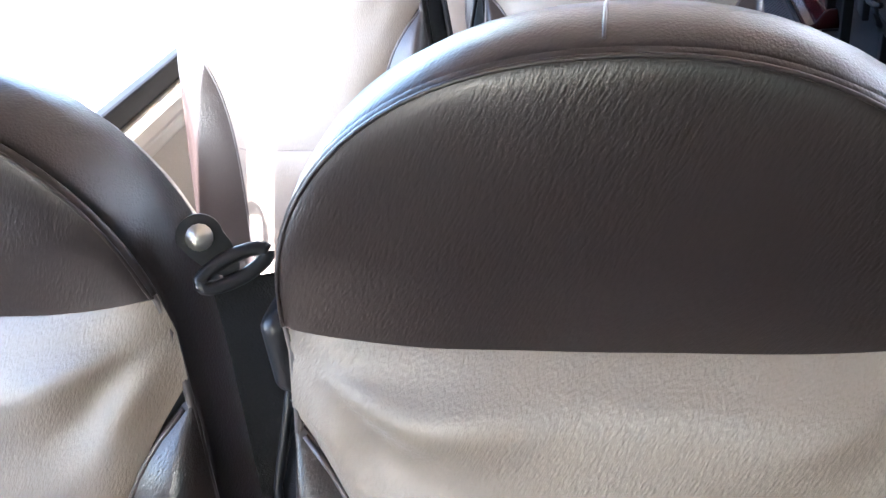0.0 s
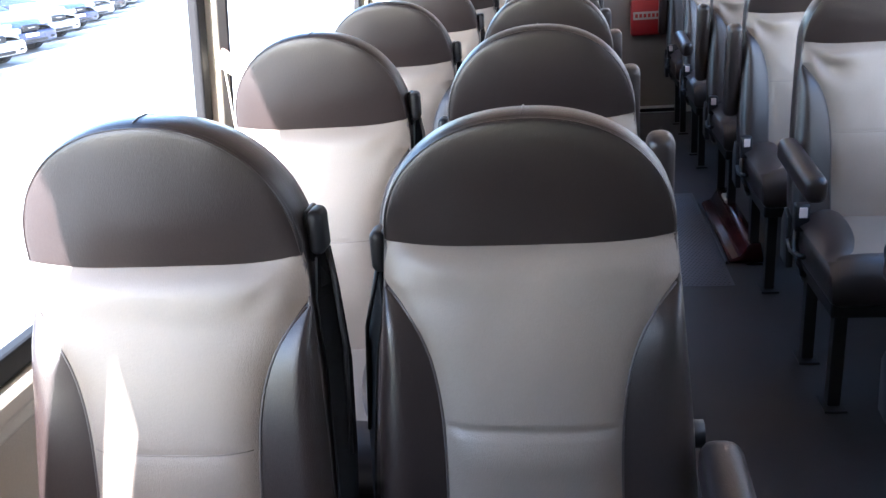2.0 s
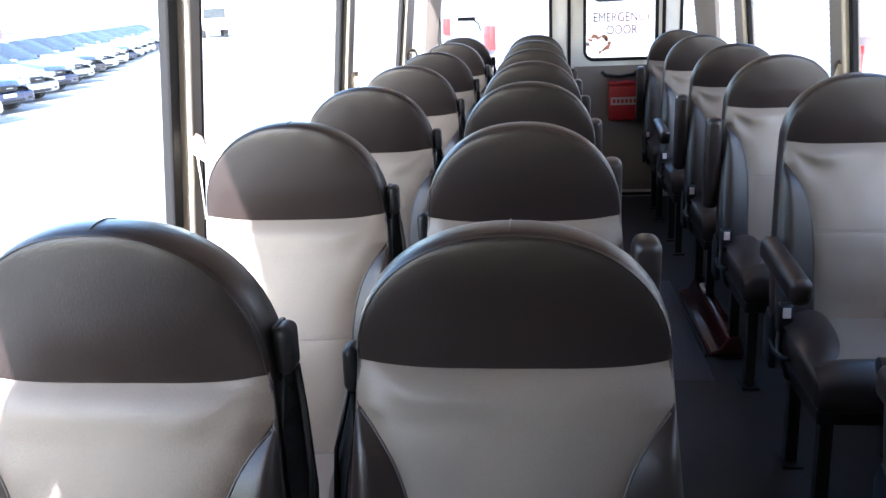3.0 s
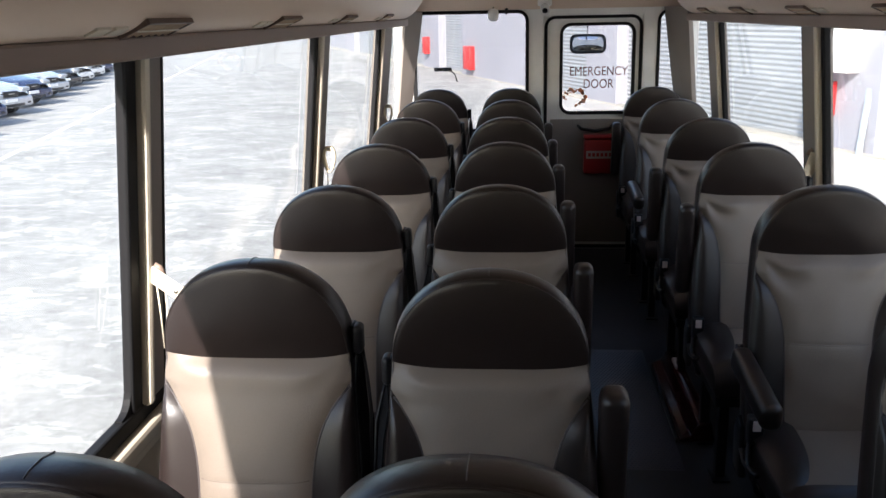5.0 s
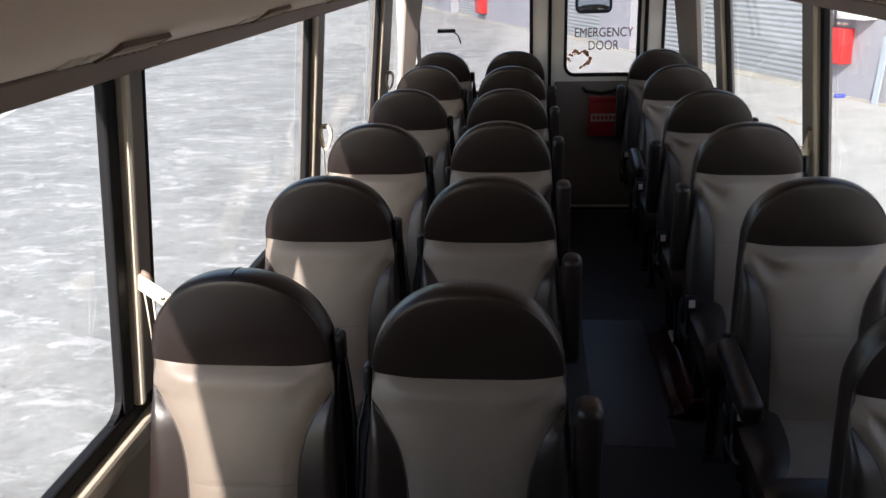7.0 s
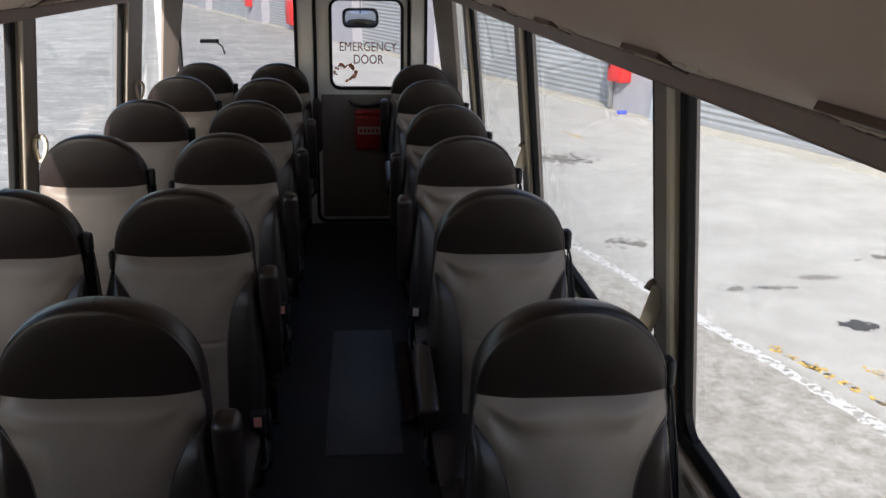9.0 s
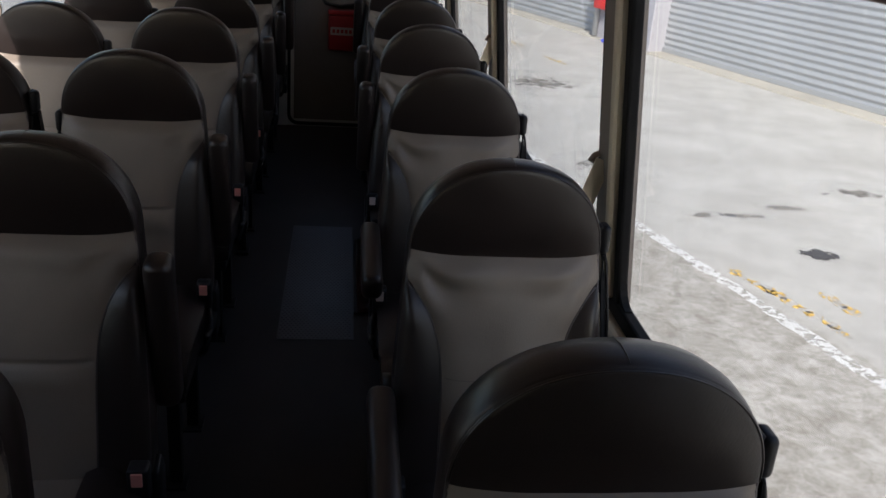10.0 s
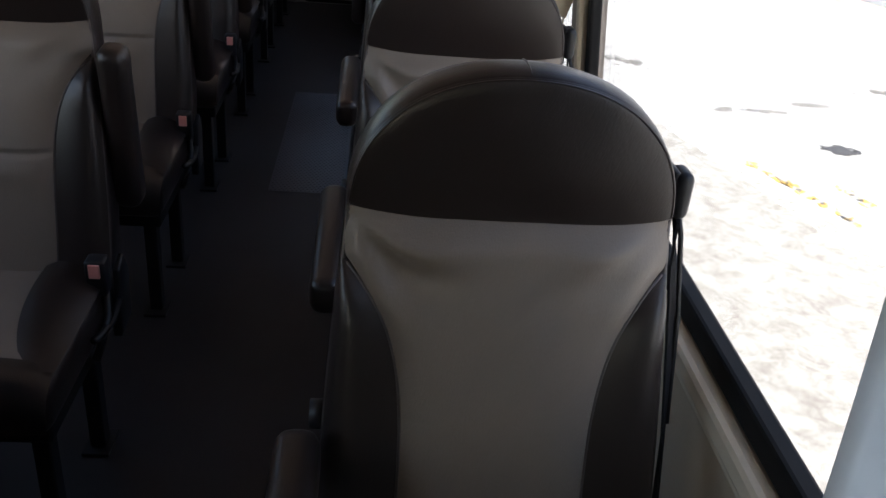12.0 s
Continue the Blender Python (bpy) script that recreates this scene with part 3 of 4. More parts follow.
def build_anchor(seat, side):
    """Bolted belt anchor on the seat's shoulder with a steel bolt, a slotted loop and broad webbing hanging down."""
    n0 = Vector((side * 0.45, -0.80, 0.40)).normalized()
    c = Vector((side * 0.213, 0.024, 0.974))
    e1 = Vector((0, 0, 1)).cross(n0).normalized() * side
    e2 = n0.cross(e1).normalized()
    e2 = e2 if e2.z > 0 else -e2
    q = c + e1 * 0.015 - e2 * 0.024
    rims = []
    for lay in (-0.003, 0.0025):
        rims.append([c + n0 * lay + (e1 * (0.0145 * math.cos(t) + 0.013 * max(0.0, -math.sin(t))) + e2 * (0.0145 * math.sin(t) * (1.0 if math.sin(t) > 0 else 2.0))) for t in (2 * math.pi * k / 28 for k in range(28))])
    pl = bmesh.new()
    lower, upper = ([pl.verts.new(v) for v in loop] for loop in rims)
    for k in range(28):
        pl.faces.new((lower[k], lower[(k + 1) % 28], upper[(k + 1) % 28], upper[k]))
    pl.faces.new(upper)
    pl.faces.new(lower[::-1])
    bmesh.ops.recalc_face_normals(pl, faces=pl.faces[:])
    plate = part("anchor_plate", pl, BLACK, seat)
    part("bolt", smooth(tube([c + n0 * 0.002, c + n0 * 0.006, c + n0 * 0.009], 0.0085, 14)), STEEL, plate, "steel bolt head")
    t1 = (e1 + e2 * 0.22).normalized()
    t2 = (e2 - e1 * 0.22).normalized()
    loop = [q + n0 * 0.006 + t1 * 0.023 * math.cos(t) + t2 * 0.0075 * math.sin(t) for t in (2 * math.pi * k / 20 for k in range(21))]
    part("belt_loop", smooth(tube(loop, 0.0048, 8)), BLACK, seat)
    bm, prev = bmesh.new(), None
    for dx, y, z, half in ((0.046, 0.020, 0.945, 0.022), (0.048, 0.016, 0.90, 0.023), (0.048, 0.006, 0.82, 0.023), (0.046, -0.010, 0.68, 0.023), (0.042, -0.04, 0.52, 0.023), (0.034, -0.07, 0.36, 0.023)):
        x = side * (0.193 + dx)
        c4 = [bm.verts.new((x + a, y + b, z)) for a, b in ((-half, -0.006), (half, 0.006), (half, 0.009), (-half, -0.003))]
        if prev:
            for k in range(4):
                bm.faces.new((prev[k], c4[k], c4[(k + 1) % 4], prev[(k + 1) % 4]))
        prev = c4
    bmesh.ops.recalc_face_normals(bm, faces=bm.faces[:])
    part("belt_webbing", bm, WEB, seat, "broad black belt webbing")


def build_buckle(seat, side, button):
    bx = side * 0.203
    st = part("buckle_stalk", tube([(bx - side * 0.01, -0.10, 0.34), (bx, -0.13, 0.39), (bx, -0.15, 0.44)], 0.012, 8), BLACK, seat)
    b = part("buckle", smooth(box(bx - 0.02, bx + 0.02, -0.185, -0.145, 0.43, 0.509, 0.006)), BLACK, seat)
    part("button", box(bx - 0.011, bx + 0.011, -0.1885, -0.182, 0.473, 0.503, 0.002), button, b, "release button")
    part("buckle_strap", smooth(tube([(bx + side * 0.010, -0.165, 0.435), (bx + side * 0.020, -0.195, 0.395), (bx + side * 0.018, -0.235, 0.365), (bx + side * 0.008, -0.25, 0.330), (bx - side * 0.006, -0.22, 0.305)], 0.009, 8)), BLACK, seat)


def build_armrest(seat, side, up):
    ax = side * 0.236
    bm = box(-0.028, 0.028, -0.315, 0.03, -0.034, 0.036, 0.022, 4)
    bmesh.ops.rotate(bm, verts=bm.verts[:], cent=(0, 0, 0), matrix=Matrix.Rotation(radians(-84 if up else 5), 3, "X"))
    bmesh.ops.translate(bm, verts=bm.verts[:], vec=(ax, -0.01 if up else -0.115, 0.585 if up else 0.648))
    part("armrest", smooth(bm), DARK, seat, "dark padded armrest")
    z = 0.60 if up else 0.64
    part("armrest_pivot", tube([(side * 0.20, -0.015, z), (side * 0.228, -0.015, z)], 0.02, 10), BLACK, seat)


def build_lever(seat, side):
    part("recline_cover", smooth(prism([(-0.13, 0.30), (-0.05, 0.31), (-0.04, 0.42), (-0.07, 0.47), (-0.11, 0.45)], "x", side * 0.208, side * 0.228, 0.004)), BLACK, seat)
    part("recline_handle", smooth(tube([(side * 0.220, -0.10, 0.385), (side * 0.226, -0.17, 0.372), (side * 0.226, -0.25, 0.385), (side * 0.222, -0.285, 0.395)], 0.008, 8)), BLACK, seat)


LABEL = "brown and grey-beige leatherette bus seat, "


def make_seat(x, y, guide, arm, up, button, label, group, recline=0.0, lift=0.0, wrinkle=0.002, fold_side=-1, crease=1.0):
    s = empty("bus_seat", pose(x, y, lift), LABEL + label, "bus seat", group)
    build_backrest(s, wrinkle, fold_side, crease)
    if not (recline and guide > 0):
        build_guide(s, guide)
    if arm and abs(arm) == 1:
        build_armrest(s, arm, up)
    if recline:
        turn = Matrix.Translation((0, -0.115, 0.45)) @ Matrix.Rotation(radians(-recline), 4, "X") @ Matrix.Translation((0, 0.115, -0.45))
        for p in s.children_recursive:
            p.data.transform(turn)
    if recline and guide > 0:
        build_anchor(s, guide)
    build_cushion(s)
    build_frame(s, lift)
    if button:
        build_buckle(s, arm / abs(arm), button)
        if not recline:
            build_lever(s, arm / abs(arm))
    return s


GROUP_1, GROUP_2, GROUP_R = "window seats of the pairs", "aisle seats of the pairs", "single seats"
WINDOW, RAISED, LOWERED = "black belt, beside the window", "armrest folded up at the aisle", "armrest lowered at the aisle"
SEAM_UP[0], DOME[0] = 0.014, 0.181
make_seat(COL_1 + 0.013, ROWS_1[0], 1, -2, False, RED_BTN, "reclined, beside the window", GROUP_1, recline=0.5, wrinkle=0.006, fold_side=1)
SEAM_UP[0] = 0.009
make_seat(COL_2 + 0.008, ROWS_2[0], -1, 1, True, RED_BTN, "reclined, armrest folded up", GROUP_2, recline=0.5, wrinkle=0.007)
SEAM_UP[0], DOME[0] = 0.0, 0.189
make_seat(COL_1, ROWS_1[1], 1, -2, False, RED_BTN, WINDOW, GROUP_1, wrinkle=0.0012, fold_side=1, crease=0.2)
SEAM_UP[0], DOME[0] = -0.005, 0.165
make_seat(COL_2, ROWS_2[1], -1, 1, False, RED_BTN, LOWERED, GROUP_2, wrinkle=0.0022)
SEAM_UP[0], DOME[0] = 0.0, 0.195
make_seat(COL_1, ROWS_1[2], 1, -2, False, RED_BTN, WINDOW, GROUP_1, wrinkle=0.0015, fold_side=1, crease=0.2)
DOME[0] = 0.187
first = make_seat(COL_1, ROWS_1[3], 1, -2, False, RED_BTN, WINDOW, GROUP_1, wrinkle=0.0015, fold_side=1, crease=0.2)
for y in ROWS_1[4:]:
    copy_thing(first, pose(COL_1, y, 0))
second = make_seat(COL_2, ROWS_2[2], -1, 1, True, RED_BTN, RAISED, GROUP_2, wrinkle=0.0025, fold_side=1)
for i in (3, 4, 5, 6, 7):
    copy_thing(second, pose(COL_2, ROWS_2[i], 0))
DOME[0] = 0.174
make_seat(COL_R - 0.008, ROWS_R[1], 1, -1, False, WHITE_BTN, LOWERED, GROUP_R, lift=0.021, wrinkle=0.012, crease=0.1)
DOME[0] = 0.185
single = make_seat(COL_R, ROWS_R[2], 1, -1, False, WHITE_BTN, LOWERED, GROUP_R, wrinkle=0.010, crease=0.2)
for i in (3, 6):
    copy_thing(single, pose(COL_R, ROWS_R[i], 0))
single_up = make_seat(COL_R, ROWS_R[4], 1, -1, True, WHITE_BTN, RAISED, GROUP_R, wrinkle=0.010, crease=0.2)
for i in (5, 7):
    copy_thing(single_up, pose(COL_R, ROWS_R[i], 0))

# ---- fittings inside ----
def strap_tie(x, y, z, s, label, drop=0.10):
    """A cream vinyl curtain tie on a pillar: a folded band with a press stud and a thin cord."""
    t = empty("curtain_tie", pose(x, y, z), label, "curtain tie", "curtain ties")
    bm, prev = bmesh.new(), None
    for k in range(21):
        a = 2 * math.pi * k / 20 + 0.6
        r = 1 + 0.10 * math.sin(3 * a)
        px, pz, nx, nz = 0.021 * r * math.cos(a), 0.046 * r * math.sin(a), math.cos(a), math.sin(a)
        tw = 0.006 * math.sin(a)
        c = [bm.verts.new((s * (px + d * nx), y0 + tw, pz + d * nz)) for d, y0 in ((-0.0055, 0.0), (-0.0055, 0.026), (0.0045, 0.026), (0.0045, 0.0))]
        if prev:
            for m in range(4):
                bm.faces.new((prev[m], c[m], c[(m + 1) % 4], prev[(m + 1) % 4]))
        prev = c
    part("band", smooth(bm), STRAP, t)
    part("tab", smooth(box(-0.016, 0.016, 0.004, 0.024, 0.030, 0.050, 0.007, 3)), STRAP, t)
    part("press_stud", smooth(tube([(0, 0.004, 0.041), (0, -0.001, 0.041)], 0.006, 10)), STEEL, t, "small steel press stud")
    part("cord", tube([(s * -0.012, 0.012, -0.03), (s * -0.010, 0.013, -0.075), (s * -0.014, 0.012, -0.06 - drop)], 0.0022, 5), STRAP, t)
    return t


def open_tie(x, y, z, label, s=1, drop=36, length=0.080, half=0.017):
    """A curtain tie hanging open: a flat cream strap on a hook, with its stud at the free end and a thin cord."""
    t = empty("curtain_tie", pose(x, y, z), label, "curtain tie", "curtain ties")
    bm = smooth(box(0.0, length, -0.0015, 0.0015, -half, half, 0.0014, 2))
    for v in bm.verts:
        v.co.y += 0.010 * math.sin(v.co.x * 40)
    bmesh.ops.rotate(bm, verts=bm.verts[:], cent=(0, 0, 0), matrix=Matrix.Rotation(radians(drop), 3, "Y"))
    for v in bm.verts:
        v.co.x *= s
    bmesh.ops.recalc_face_normals(bm, faces=bm.faces[:])
    part("strap", bm, STRAP, t)
    part("hook", smooth(tube([(s * 0.008, 0.012, 0.012), (s * 0.018, 0.014, 0.006), (s * 0.026, 0.012, -0.008)], 0.008, 8)), EDGE, t, "brown plastic hook")
    ex, ez = s * math.cos(radians(drop)) * length * 0.86, -math.sin(radians(drop)) * length * 0.86
    part("press_stud", smooth(tube([(ex, 0.004, ez), (ex, -0.004, ez)], 0.005, 10)), STEEL, t, "small steel press stud")
    part("cord", tube([(s * 0.012, 0.004, -0.01), (s * 0.014, 0.006, -0.08), (s * 0.016, 0.004, -0.17)], 0.002, 5), STRAP, t)
    part("cord", tube([(s * 0.030, 0.006, -0.045), (s * 0.028, 0.008, -0.10), (s * 0.022, 0.006, -0.15)], 0.002, 5), STRAP, t)
    return t


for y in (2.45, 4.03):
    open_tie(XR - 0.050, y, 1.06, "open cream vinyl curtain tie hanging on the window pillar", -1, 72, 0.10, 0.019)
open_tie(XL + 0.060, 2.40, 1.075, "open cream vinyl curtain tie on the window pillar")
for y in (0.66, 4.09, 5.70):
    strap_tie(XL + 0.082, y, 1.04, 1, "cream vinyl curtain tie on the window pillar")


def duct_vent(x, y, s):
    """A louvred air outlet let into the duct's sloping underside, with a switch plate beside it."""
    v = empty("air_vent", pose(x, y, 1.5705, 0, s * -24, 0), "brown louvred air outlet in the overhead duct", "air vent", "duct air vents")
    w, h, t = 0.032, 0.105, 0.006
    for x0, x1, y0, y1 in ((-w, -w + t, -h, h), (w - t, w, -h, h), (-w + t, w - t, -h, -h + t), (-w + t, w - t, h - t, h)):
        part("vent_frame", box(x0, x1, y0, y1, -0.0045, 0.006, 0.001), VENT, v)
    part("backing", box(-w + t, w - t, -h + t, h - t, 0.001, 0.004), VENT, v)
    for k in range(6):
        bm = box(-w + t, w - t, -0.0012, 0.0012, -0.006, 0.006, 0.0006, 1)
        bmesh.ops.rotate(bm, verts=bm.verts[:], cent=(0, 0, 0), matrix=Matrix.Rotation(radians(38), 3, "X"))
        bmesh.ops.translate(bm, verts=bm.verts[:], vec=(0, -0.083 + 0.033 * k, 0.001))
        part("slat", bm, VENT_SLAT, v)
    part("control_bar", box(-0.002, 0.002, -h + 0.01, h - 0.01, -0.0050, -0.0035), TRIM, v)
    part("switch", box(-0.016, 0.010, -0.255, -0.205, -0.003, 0.004, 0.002), TRIM, v, "pale switch plate")
    part("switch", box(-0.016, 0.010, -0.190, -0.140, -0.003, 0.004, 0.002), TRIM, v, "pale switch plate")
    return v


for y in (1.42, 2.285, 3.17, 4.07, 5.08):
    duct_vent(XL + 0.180, y, 1)
for y in (0.75, 1.51, 2.25, 3.10, 3.90, 4.78, 5.52):
    duct_vent(XR - 0.180, y, -1)

# sloping trim over the rear windows and in the rear corners
part("rear_cove", prism([(6.15, 1.95), (6.45, 1.72), (6.60, 1.60), (6.618, 1.60), (6.618, 1.95)], "x", XL + 0.05, XR - 0.05), LOCKER)
tagged(bpy.data.objects["rear_cove"], "beige trim sloping down over the rear windows", "trim", kind="structure")
for nm, xa, xb, xc, yf in (("trim_corner_left", XL + 0.004, XL + 0.075, XL + 0.02, 6.50), ("trim_corner_right", XR - 0.004, XR - 0.10, XR - 0.03, 6.44)):
    bm = bmesh.new()
    lo = [bm.verts.new(p) for p in ((xa, yf, 0.75), (xc, yf, 0.75), (xb, 6.615, 0.75), (xa, 6.615, 0.75))]
    sh = 0.09 if xa < 0 else -0.09
    hi = [bm.verts.new((p[0] + sh, p[1], 1.60)) for p in ((xa, yf - 0.06), (xc, yf - 0.06), (xb + sh * 0.4, 6.615), (xa, 6.615))]
    bm.faces.new(lo), bm.faces.new(hi[::-1])
    for k in range(4):
        bm.faces.new((lo[k], hi[k], hi[(k + 1) % 4], lo[(k + 1) % 4]))
    bmesh.ops.recalc_face_normals(bm, faces=bm.faces[:])
    tagged(part(nm, bm, PILLAR), "taupe corner trim beside the rear window", "trim", kind="structure")

# cctv, lamp, mirror, extinguisher
cctv = empty("security_camera", pose(0.150, 6.50, 1.622), "small white security camera above the emergency door", "security camera")
part("bracket", smooth(box(-0.045, 0.045, 0.0, 0.06, -0.005, 0.045, 0.012, 3)), REAR, cctv)
body = smooth(tube([(0, 0.02, -0.005), (0, -0.01, -0.02), (0, -0.028, -0.03)], 0.028, 14))
part("housing", body, REAR, cctv)
part("lens", smooth(tube([(0, -0.026, -0.03), (0, -0.034, -0.034)], 0.017, 12)), BLACK, cctv, "dark round lens")
lamp = empty("rear_lamp", pose(-0.178, 6.58, 1.590), "round white fitting above the rear window", "fitting")
part("body", smooth(box(-0.035, 0.035, -0.03, 0.03, -0.06, 0.02, 0.028, 4)), REAR, lamp)
part("stem", tube([(0.0, 0.0, 0.01), (0.0, 0.0, 0.08)], 0.004, 6), BLACK, lamp)
part("clip", smooth(box(0.075, 0.095, 0.0, 0.02, -0.02, 0.02, 0.006)), BLACK, lamp)
mirror = empty("rear_view_mirror", pose(0.460, 6.98, 1.364, -20, 0, 0), "silver mirror hung outside the emergency door window", "mirror")
part("housing", smooth(box(-0.118, 0.118, 0.0, 0.03, -0.06, 0.06, 0.028, 4)), SHUT, mirror)
part("rim", ring(-0.112, 0.112, -0.055, 0.055, 0.012, -0.003, 0.012, 0.03), BLACK, mirror)


def bowl(u, v):
    a, b = 2 * u - 1, 2 * v - 1
    return (a * 0.105 * math.sqrt(1 - b * b * 0.28), -0.004 - 0.012 * (1 - a * a) * (1 - b * b), b * 0.05 * math.sqrt(1 - a * a * 0.28))


part("glass", grid(bowl, 14, 10), CHROME, mirror, "silvered convex glass")
part("stem", tube([(0, 0.015, 0.055), (0, 0.03, 0.14), (0, -0.10, 0.26), (0, -0.30, 0.30)], 0.006, 8), BLACK, mirror)
ext = empty("fire_extinguisher_box", pose(0.522, Y_REAR - 0.075, 0.533), "red fire extinguisher case on the rear door", "extinguisher case")
part("case", smooth(box(-0.105, 0.105, 0.0, 0.083, 0.0, 0.23, 0.016, 3)), DEEP_RED, ext)
part("lid", smooth(box(-0.108, 0.108, -0.004, 0.083, 0.232, 0.262, 0.010, 3)), DEEP_RED, ext)
lab = part("label", box(-0.09, 0.09, -0.0035, 0.002, 0.105, 0.155), mat("white_label", (0.36, 0.35, 0.34), 0.5), ext, "white label with illegible dark marks")
for k in range(6):
    part("mark", box(-0.078 + 0.027 * k, -0.06 + 0.027 * k, -0.0042, -0.0034, 0.118, 0.142), DEEP_RED, lab)
bar = empty("door_handle_bar", pose(0.491, Y_REAR - 0.005, 0.825), "dark curved pull handle on the rear door", "door handle")
part("grip", smooth(tube([(-0.11, 0.012, 0.02), (-0.09, -0.03, 0.004), (0.0, -0.045, -0.008), (0.09, -0.03, 0.004), (0.11, 0.012, 0.02)], 0.012, 8)), BLACK, bar)

BROWN = mat("faded_brown_sticker", (0.62, 0.33, 0.20), 0.7, stain=0.4, stain_scale=60)
bn, bl = BROWN.node_tree.nodes, BROWN.node_tree.links
thin = bn.new("ShaderNodeBsdfTranslucent")
thin.inputs[0].default_value = (0.80, 0.45, 0.28, 1)
blend = bn.new("ShaderNodeMixShader")
blend.inputs[0].default_value = 0.75
bl.new(bn["Principled BSDF"].outputs[0], blend.inputs[1])
bl.new(thin.outputs[0], blend.inputs[2])
bl.new(blend.outputs[0], bn["Material Output"].inputs[0])
sticker = empty("torn_sticker", pose(0.355, yd + 0.0105, 1.03), "torn brown sticker on the door glass", "sticker")
rs = random.Random(4)
for k in range(40):
    a = math.pi * (-0.45 + 1.5 * k / 39)
    cx, cz, r0 = 0.065 * math.cos(a) + rs.uniform(-0.01, 0.01), 0.048 * math.sin(a) + rs.uniform(-0.01, 0.01), rs.uniform(0.005, 0.013)
    pts = [(cx + r0 * rs.uniform(0.5, 1.3) * math.cos(t * math.pi / 4), cz + r0 * rs.uniform(0.5, 1.3) * math.sin(t * math.pi / 4)) for t in range(8)]
    part("scrap", prism(pts, "y", 0.0, 0.0012), BROWN, sticker)
wiper = empty("rear_wiper", pose(-0.56, Y_REAR + 0.06, 1.19), "black wiper arm outside the rear window", "wiper")
part("arm", tube([(0.08, 0.01, 0.03), (0.12, 0.01, 0.0), (0.135, 0.01, -0.05)], 0.005, 6), BLACK, wiper)
part("blade", smooth(box(-0.02, 0.10, 0.0, 0.03, 0.02, 0.045, 0.006)), BLACK, wiper)

# aisle tread plate and the maroon step cover
tread = part("tread_plate", box(0.300, 0.585, 3.57, 4.73, 0.0005, 0.0015), PLATE)
tagged(tread, "raised-pattern tread plate on the aisle floor, sky sheen in its blue-grey colour", "tread plate")
studs = []
faces = []
for i in range(17):
    for j in range(71):
        cx, cy = 0.310 + 0.0157 * i + (0.0078 if j % 2 else 0), 3.582 + 0.0159 * j
        if cx > 0.577:
            continue
        n0 = len(studs)
        studs += [(cx - 0.006, cy, 0.0013), (cx, cy - 0.0045, 0.0013), (cx + 0.006, cy, 0.0013), (cx, cy + 0.0045, 0.0013), (cx, cy, 0.0040)]
        faces += [(n0, n0 + 1, n0 + 4), (n0 + 1, n0 + 2, n0 + 4), (n0 + 2, n0 + 3, n0 + 4), (n0 + 3, n0, n0 + 4)]
me = bpy.data.meshes.new("studs")
me.from_pydata(studs, [], faces)
me.materials.append(PLATE)
st = new("studs", me)
st.parent = tread
tagged(st, kind="stuff")
cover = empty("step_cover", pose(-0.035, 0.08, 0), "glossy dark maroon floor cover with a metal edge", "floor cover")
part("cover_shell", smooth(prism([(0.632, 0.004), (0.638, 0.018), (0.675, 0.030), (0.70, 0.075), (0.72, 0.085), (0.75, 0.085), (0.765, 0.004)], "y", 3.70, 4.46, 0.008)), MAROON, cover)
part("edge_strip", box(0.620, 0.630, 3.70, 4.47, 0.002, 0.014, 0.003), FRAME, cover, "dark metal edge strip")
part("latch", smooth(box(0.70, 0.735, 4.22, 4.32, 0.080, 0.10, 0.006)), STEEL, cover, "worn metal latch")

# moulded screen beside the entrance; its unseen upper part is added to block light
scr = grid(lambda u, v: (1.085 + 0.030 * math.cos(math.pi * u * 0.5) - 0.02 * v, 1.172 - 0.40 * u + 0.03 * v * v, SILL + 0.004 + 0.62 * v), 10, 12)
bmesh.ops.solidify(scr, geom=scr.faces[:], thickness=0.012)
entry = part("entrance_screen", smooth(scr), mat("pale_grey_moulding", (0.55, 0.60, 0.63), 0.3, stain=0.1))
tagged(entry, "pale grey moulded screen beside the entrance", "screen")

# ---- outside ----
FA = Vector((7.10, 11.05, GROUND))
FD = Vector((-0.353, 0.936, 0)).normalized()
FN = Vector((-FD.y, FD.x, 0))
YARD = Matrix(((FD.x, -FN.x, 0, FA.x), (FD.y, -FN.y, 0, FA.y), (0, 0, 1, GROUND), (0, 0, 0, 1)))


